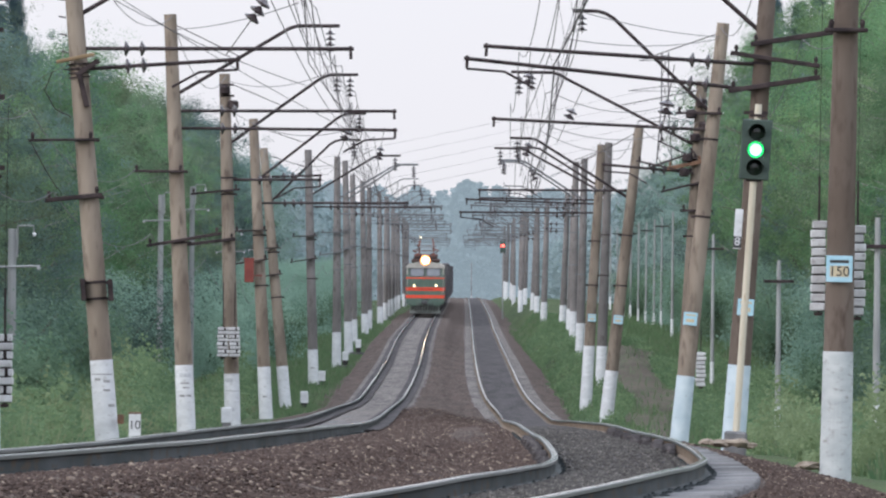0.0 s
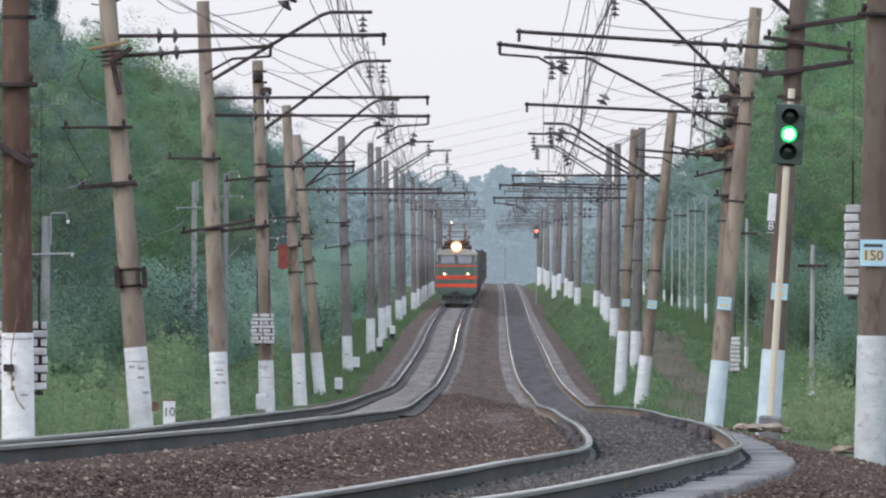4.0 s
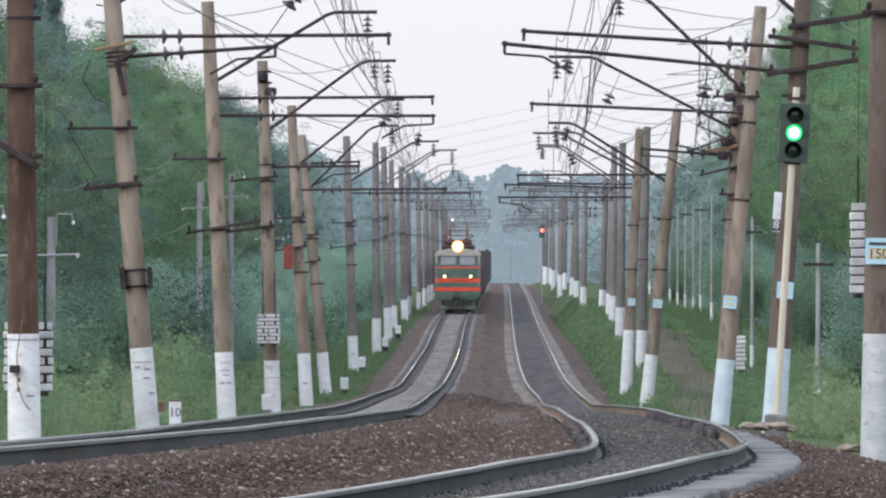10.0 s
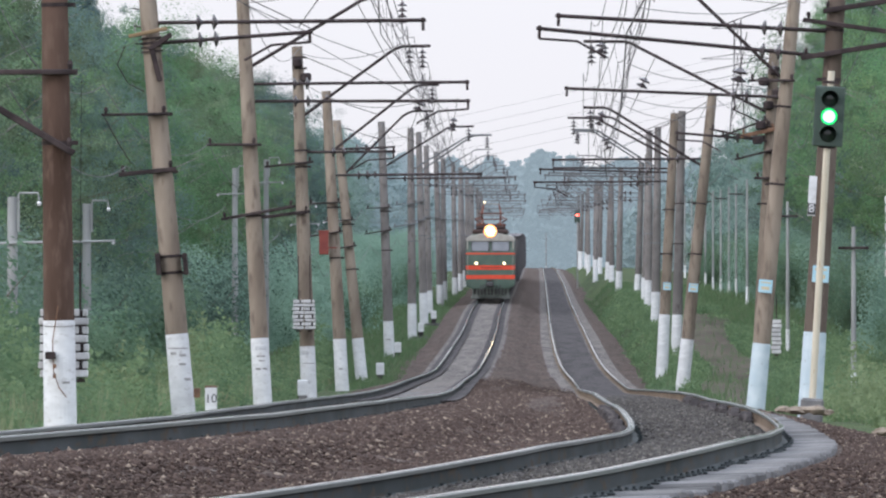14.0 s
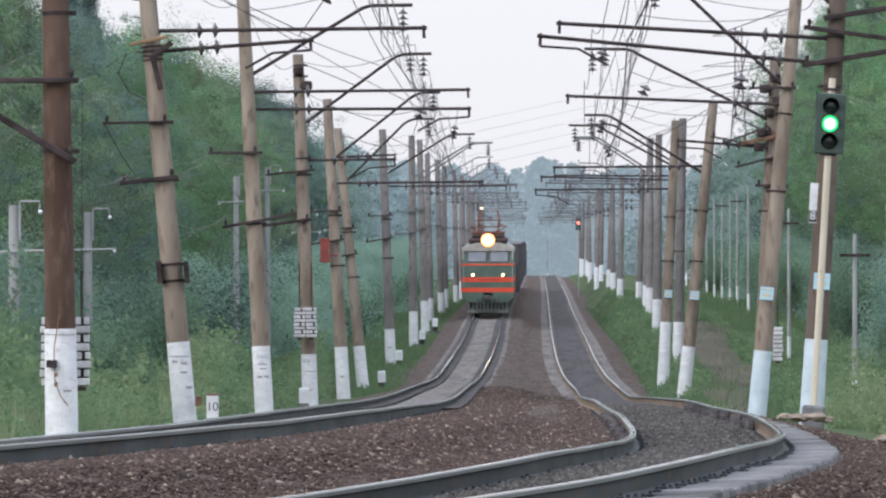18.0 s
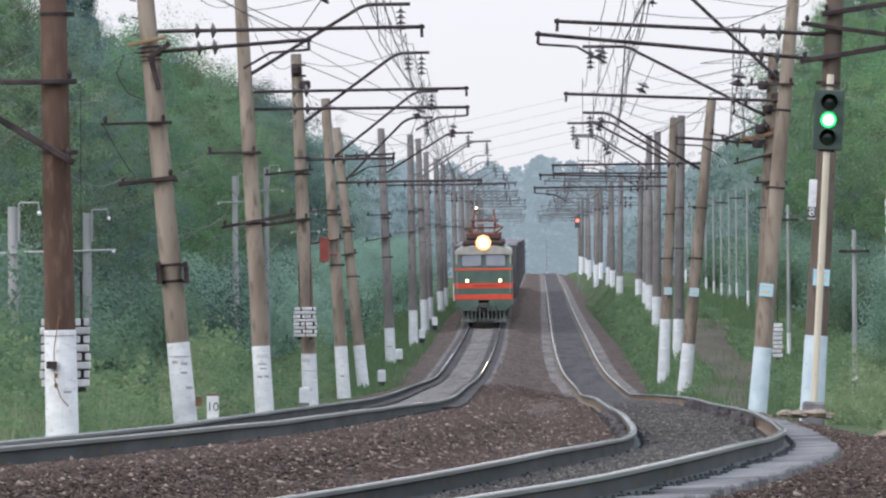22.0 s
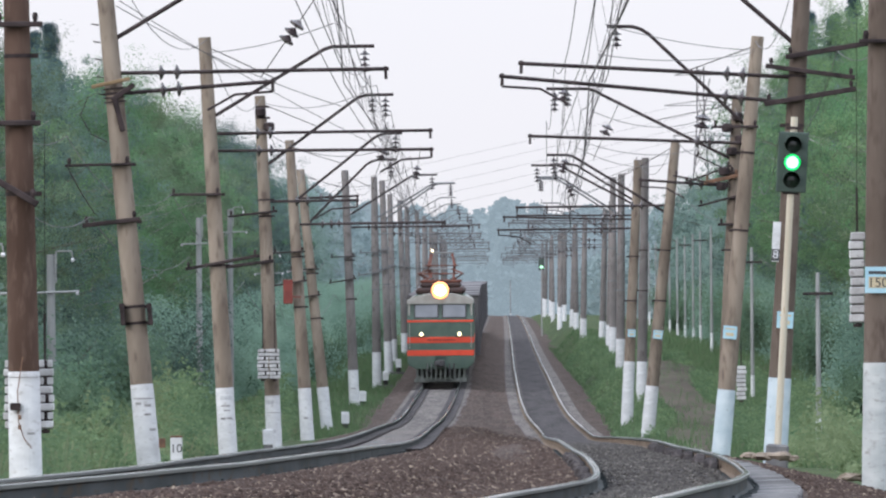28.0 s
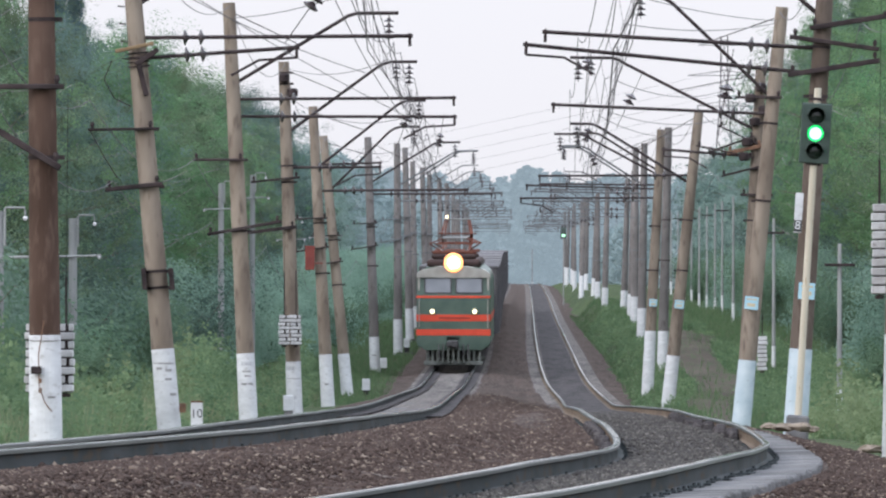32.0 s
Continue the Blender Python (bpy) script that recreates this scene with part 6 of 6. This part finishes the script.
def far_woods():
    """Forest walls that lead to the far end of the line, and the plain wooded distance that closes it; haze is painted
    into the first and glows from the second.
    """
    rng = np.random.RandomState(3)
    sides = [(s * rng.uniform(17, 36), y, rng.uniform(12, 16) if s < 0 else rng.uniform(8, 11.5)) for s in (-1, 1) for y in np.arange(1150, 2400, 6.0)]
    woods("far_woods", sides, FAR_LEAF, 0.34, 4, "distant forest along the line, haze painted in as pale blue-green", "stuff")
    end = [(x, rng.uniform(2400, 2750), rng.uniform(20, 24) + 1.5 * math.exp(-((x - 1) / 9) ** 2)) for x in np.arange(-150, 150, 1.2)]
    woods("backdrop", end, BACKDROP, 0.8, 5, "plain forest backdrop whose blue-green glow stands in for haze", "structure")


far_woods()


# ---- ballast stones and sleepers, the many small pieces ----
def ballast_stones(name, left, right, level, y0, y1, n, seed, label, mat=None):
    rng = np.random.RandomState(seed)
    y = y0 + (y1 - y0) * (1 - np.sqrt(1 - rng.rand(n))) ** 1.15
    u = rng.rand(n)
    x = left(y) + (right(y) - left(y)) * u
    z = np.array([level(yy, uu) for yy, uu in zip(y, u)])
    base = np.array([(1, 0, 0), (-1, 0, 0), (0, 1, 0), (0, -1, 0), (0, 0, 1), (0, 0, -1)], float)
    tri = np.array([(0, 2, 4), (2, 1, 4), (1, 3, 4), (3, 0, 4), (2, 0, 5), (1, 2, 5), (3, 1, 5), (0, 3, 5)])
    s = rng.uniform(0.009, 0.024, (n, 1, 1)) * (1 + 0.9 * (rng.rand(n, 1, 1) > 0.96))
    p = base[None] * rng.uniform(0.6, 1.3, (n, 6, 1)) * s + rng.normal(0, 0.25, (n, 6, 3)) * s
    p[:, :, 2] *= 0.62
    p[:, :, 0] *= 1.2
    a = rng.rand(n) * 6.28
    ca, sa = np.cos(a)[:, None], np.sin(a)[:, None]
    px, py = p[:, :, 0] * ca - p[:, :, 1] * sa, p[:, :, 0] * sa + p[:, :, 1] * ca
    v = np.stack([px + x[:, None], py + y[:, None], p[:, :, 2] + z[:, None] + 0.015], 2).reshape(-1, 3)
    q = (tri[None] + 6 * np.arange(n)[:, None, None]).reshape(-1, 3)
    ob = new(name, array_mesh(name, v, q, mat or STONE_ISLAND))
    tagged(ob, label, "ballast", kind="stuff")


def stone_material(name, tints):
    m = bpy.data.materials.new(name)
    m.use_nodes = True
    nt = m.node_tree
    p = nt.nodes["Principled BSDF"]
    geo = nt.nodes.new("ShaderNodeNewGeometry")
    ramp = nt.nodes.new("ShaderNodeValToRGB")
    e = ramp.color_ramp.elements
    e.new(0.55)
    e.new(0.91)
    for k, (pos, col) in zip(list(e), ((0.0, tints[0]), (0.55, tints[1]), (0.91, tints[2]), (1.0, tints[3]))):
        k.position, k.color = pos, (*col, 1)
    nt.links.new(geo.outputs["Random Per Island"], ramp.inputs[0])
    nt.links.new(ramp.outputs[0], p.inputs["Base Color"])
    p.inputs["Roughness"].default_value = 0.95
    p.inputs["Specular IOR Level"].default_value = 0.06
    return m


STONE_ISLAND = stone_material("ballast_stones", ((0.035, 0.025, 0.022), (0.061, 0.043, 0.037), (0.088, 0.063, 0.053), (0.25, 0.20, 0.16)))
GREY_ISLAND = stone_material("dusty_stones", ((0.044, 0.040, 0.039), (0.068, 0.062, 0.058), (0.090, 0.082, 0.075), (0.17, 0.155, 0.14)))
ballast_stones("middle_ballast_stones", lambda y: x_left(y) + 0.95, lambda y: x_right(y) - 0.95, middle_level, 72, 420, 150000, 1, "loose reddish crushed stones between the tracks")
ballast_stones("right_ballast_stones", lambda y: x_right(y) + 1.42, lambda y: x_right(y) + 3.6, right_level, 72, 420, 60000, 2, "loose reddish crushed stones on the shoulder")
ballast_stones("left_ballast_stones", lambda y: x_left(y) - 3.4, lambda y: x_left(y) - 1.4, lambda y, u: float(z_left(y)) - 0.215 - (1 - u) ** 1.4 * 0.5, 80, 240, 6000, 3, "loose reddish crushed stones on the shoulder")
ballast_stones("bed_ballast_stones", lambda y: x_right(y) - 0.66, lambda y: x_right(y) + 0.66, lambda y, u: float(z_right(y)) - 0.158 + (u - 0.5) * float(cant(y, RIGHT_CANT)), 72, 300, 22000, 4, "loose grey stones between the rails", GREY_ISLAND)



def ballast_heaps():
    """Added low dark blocks against the right track's rails, standing in for dark notches on their lit side."""
    r = random.Random(17)
    g = Geo()
    for side, y0, y1, gap in ((-1, 134, 172, 6.5), (1, 146, 196, 8.5)):
        y = y0
        while y < y1:
            n = r.uniform(1.2, 2.4)
            for k in range(9):
                yy = y + n * (k / 8 - 0.5)
                top = (1 - (k / 4 - 1) ** 2) * 0.9 + 0.1
                x = float(x_right(yy)) + side * GAUGE / 2
                z = float(z_right(yy)) + side * float(cant(yy, RIGHT_CANT)) / 2 - 0.19
                g.box((x - 0.17 - r.uniform(0, 0.05), yy - n / 14, z), (x - 0.04, yy + n / 14, z + 0.155 * top + r.uniform(0, 0.015)), bevel=0.03)
            y += gap * r.uniform(0.8, 1.2)
    solid("ballast_heaps", g, OILY_BALLAST, "added low dark blocks that imitate dark notches along the rails", "ballast", kind="stuff")


ballast_heaps()

SLEEPER_MESH = sleeper_mesh()
lay_sleepers(track_left, x_left, z_left, LEFT_CANT, SLEEPER_MESH)
lay_sleepers(track_right, x_right, z_right, RIGHT_CANT, SLEEPER_MESH)


# ---- what moves ----
def train_pose(y):
    x, z = float(x_left(y)), float(z_left(y))
    dx, dz = float(x_left(y + 8) - x_left(y - 8)) / 16, float(z_left(y + 8) - z_left(y - 8)) / 16
    return pose(x, y, z, math.degrees(math.atan(dz)), 0, -math.degrees(math.atan(dx)))


def motions():
    size = 0.935
    start, speed = 987.0 * size, 14.8 * size
    cars = [(locomotive, 0.0), (second_unit, 16.5)] + [(w, 33.2 + 13.9 * i) for i, w in enumerate(wagons)]
    for car, back in cars:
        wide = size if back < 20 else 1.06
        car.scale = (wide, size, size)
        walk(car, [(t, train_pose(start - speed * t + back * size)) for t in (0, 4, 8, 12, 16, 20, 24, 28, 32)])
    walk(vane, [(0, pose(0, 0, 5.8)), (26.3, pose(0, 0, 5.8)), (26.7, pose(0, 0, 6.15)), (32, pose(0, 0, 6.15))])


motions()
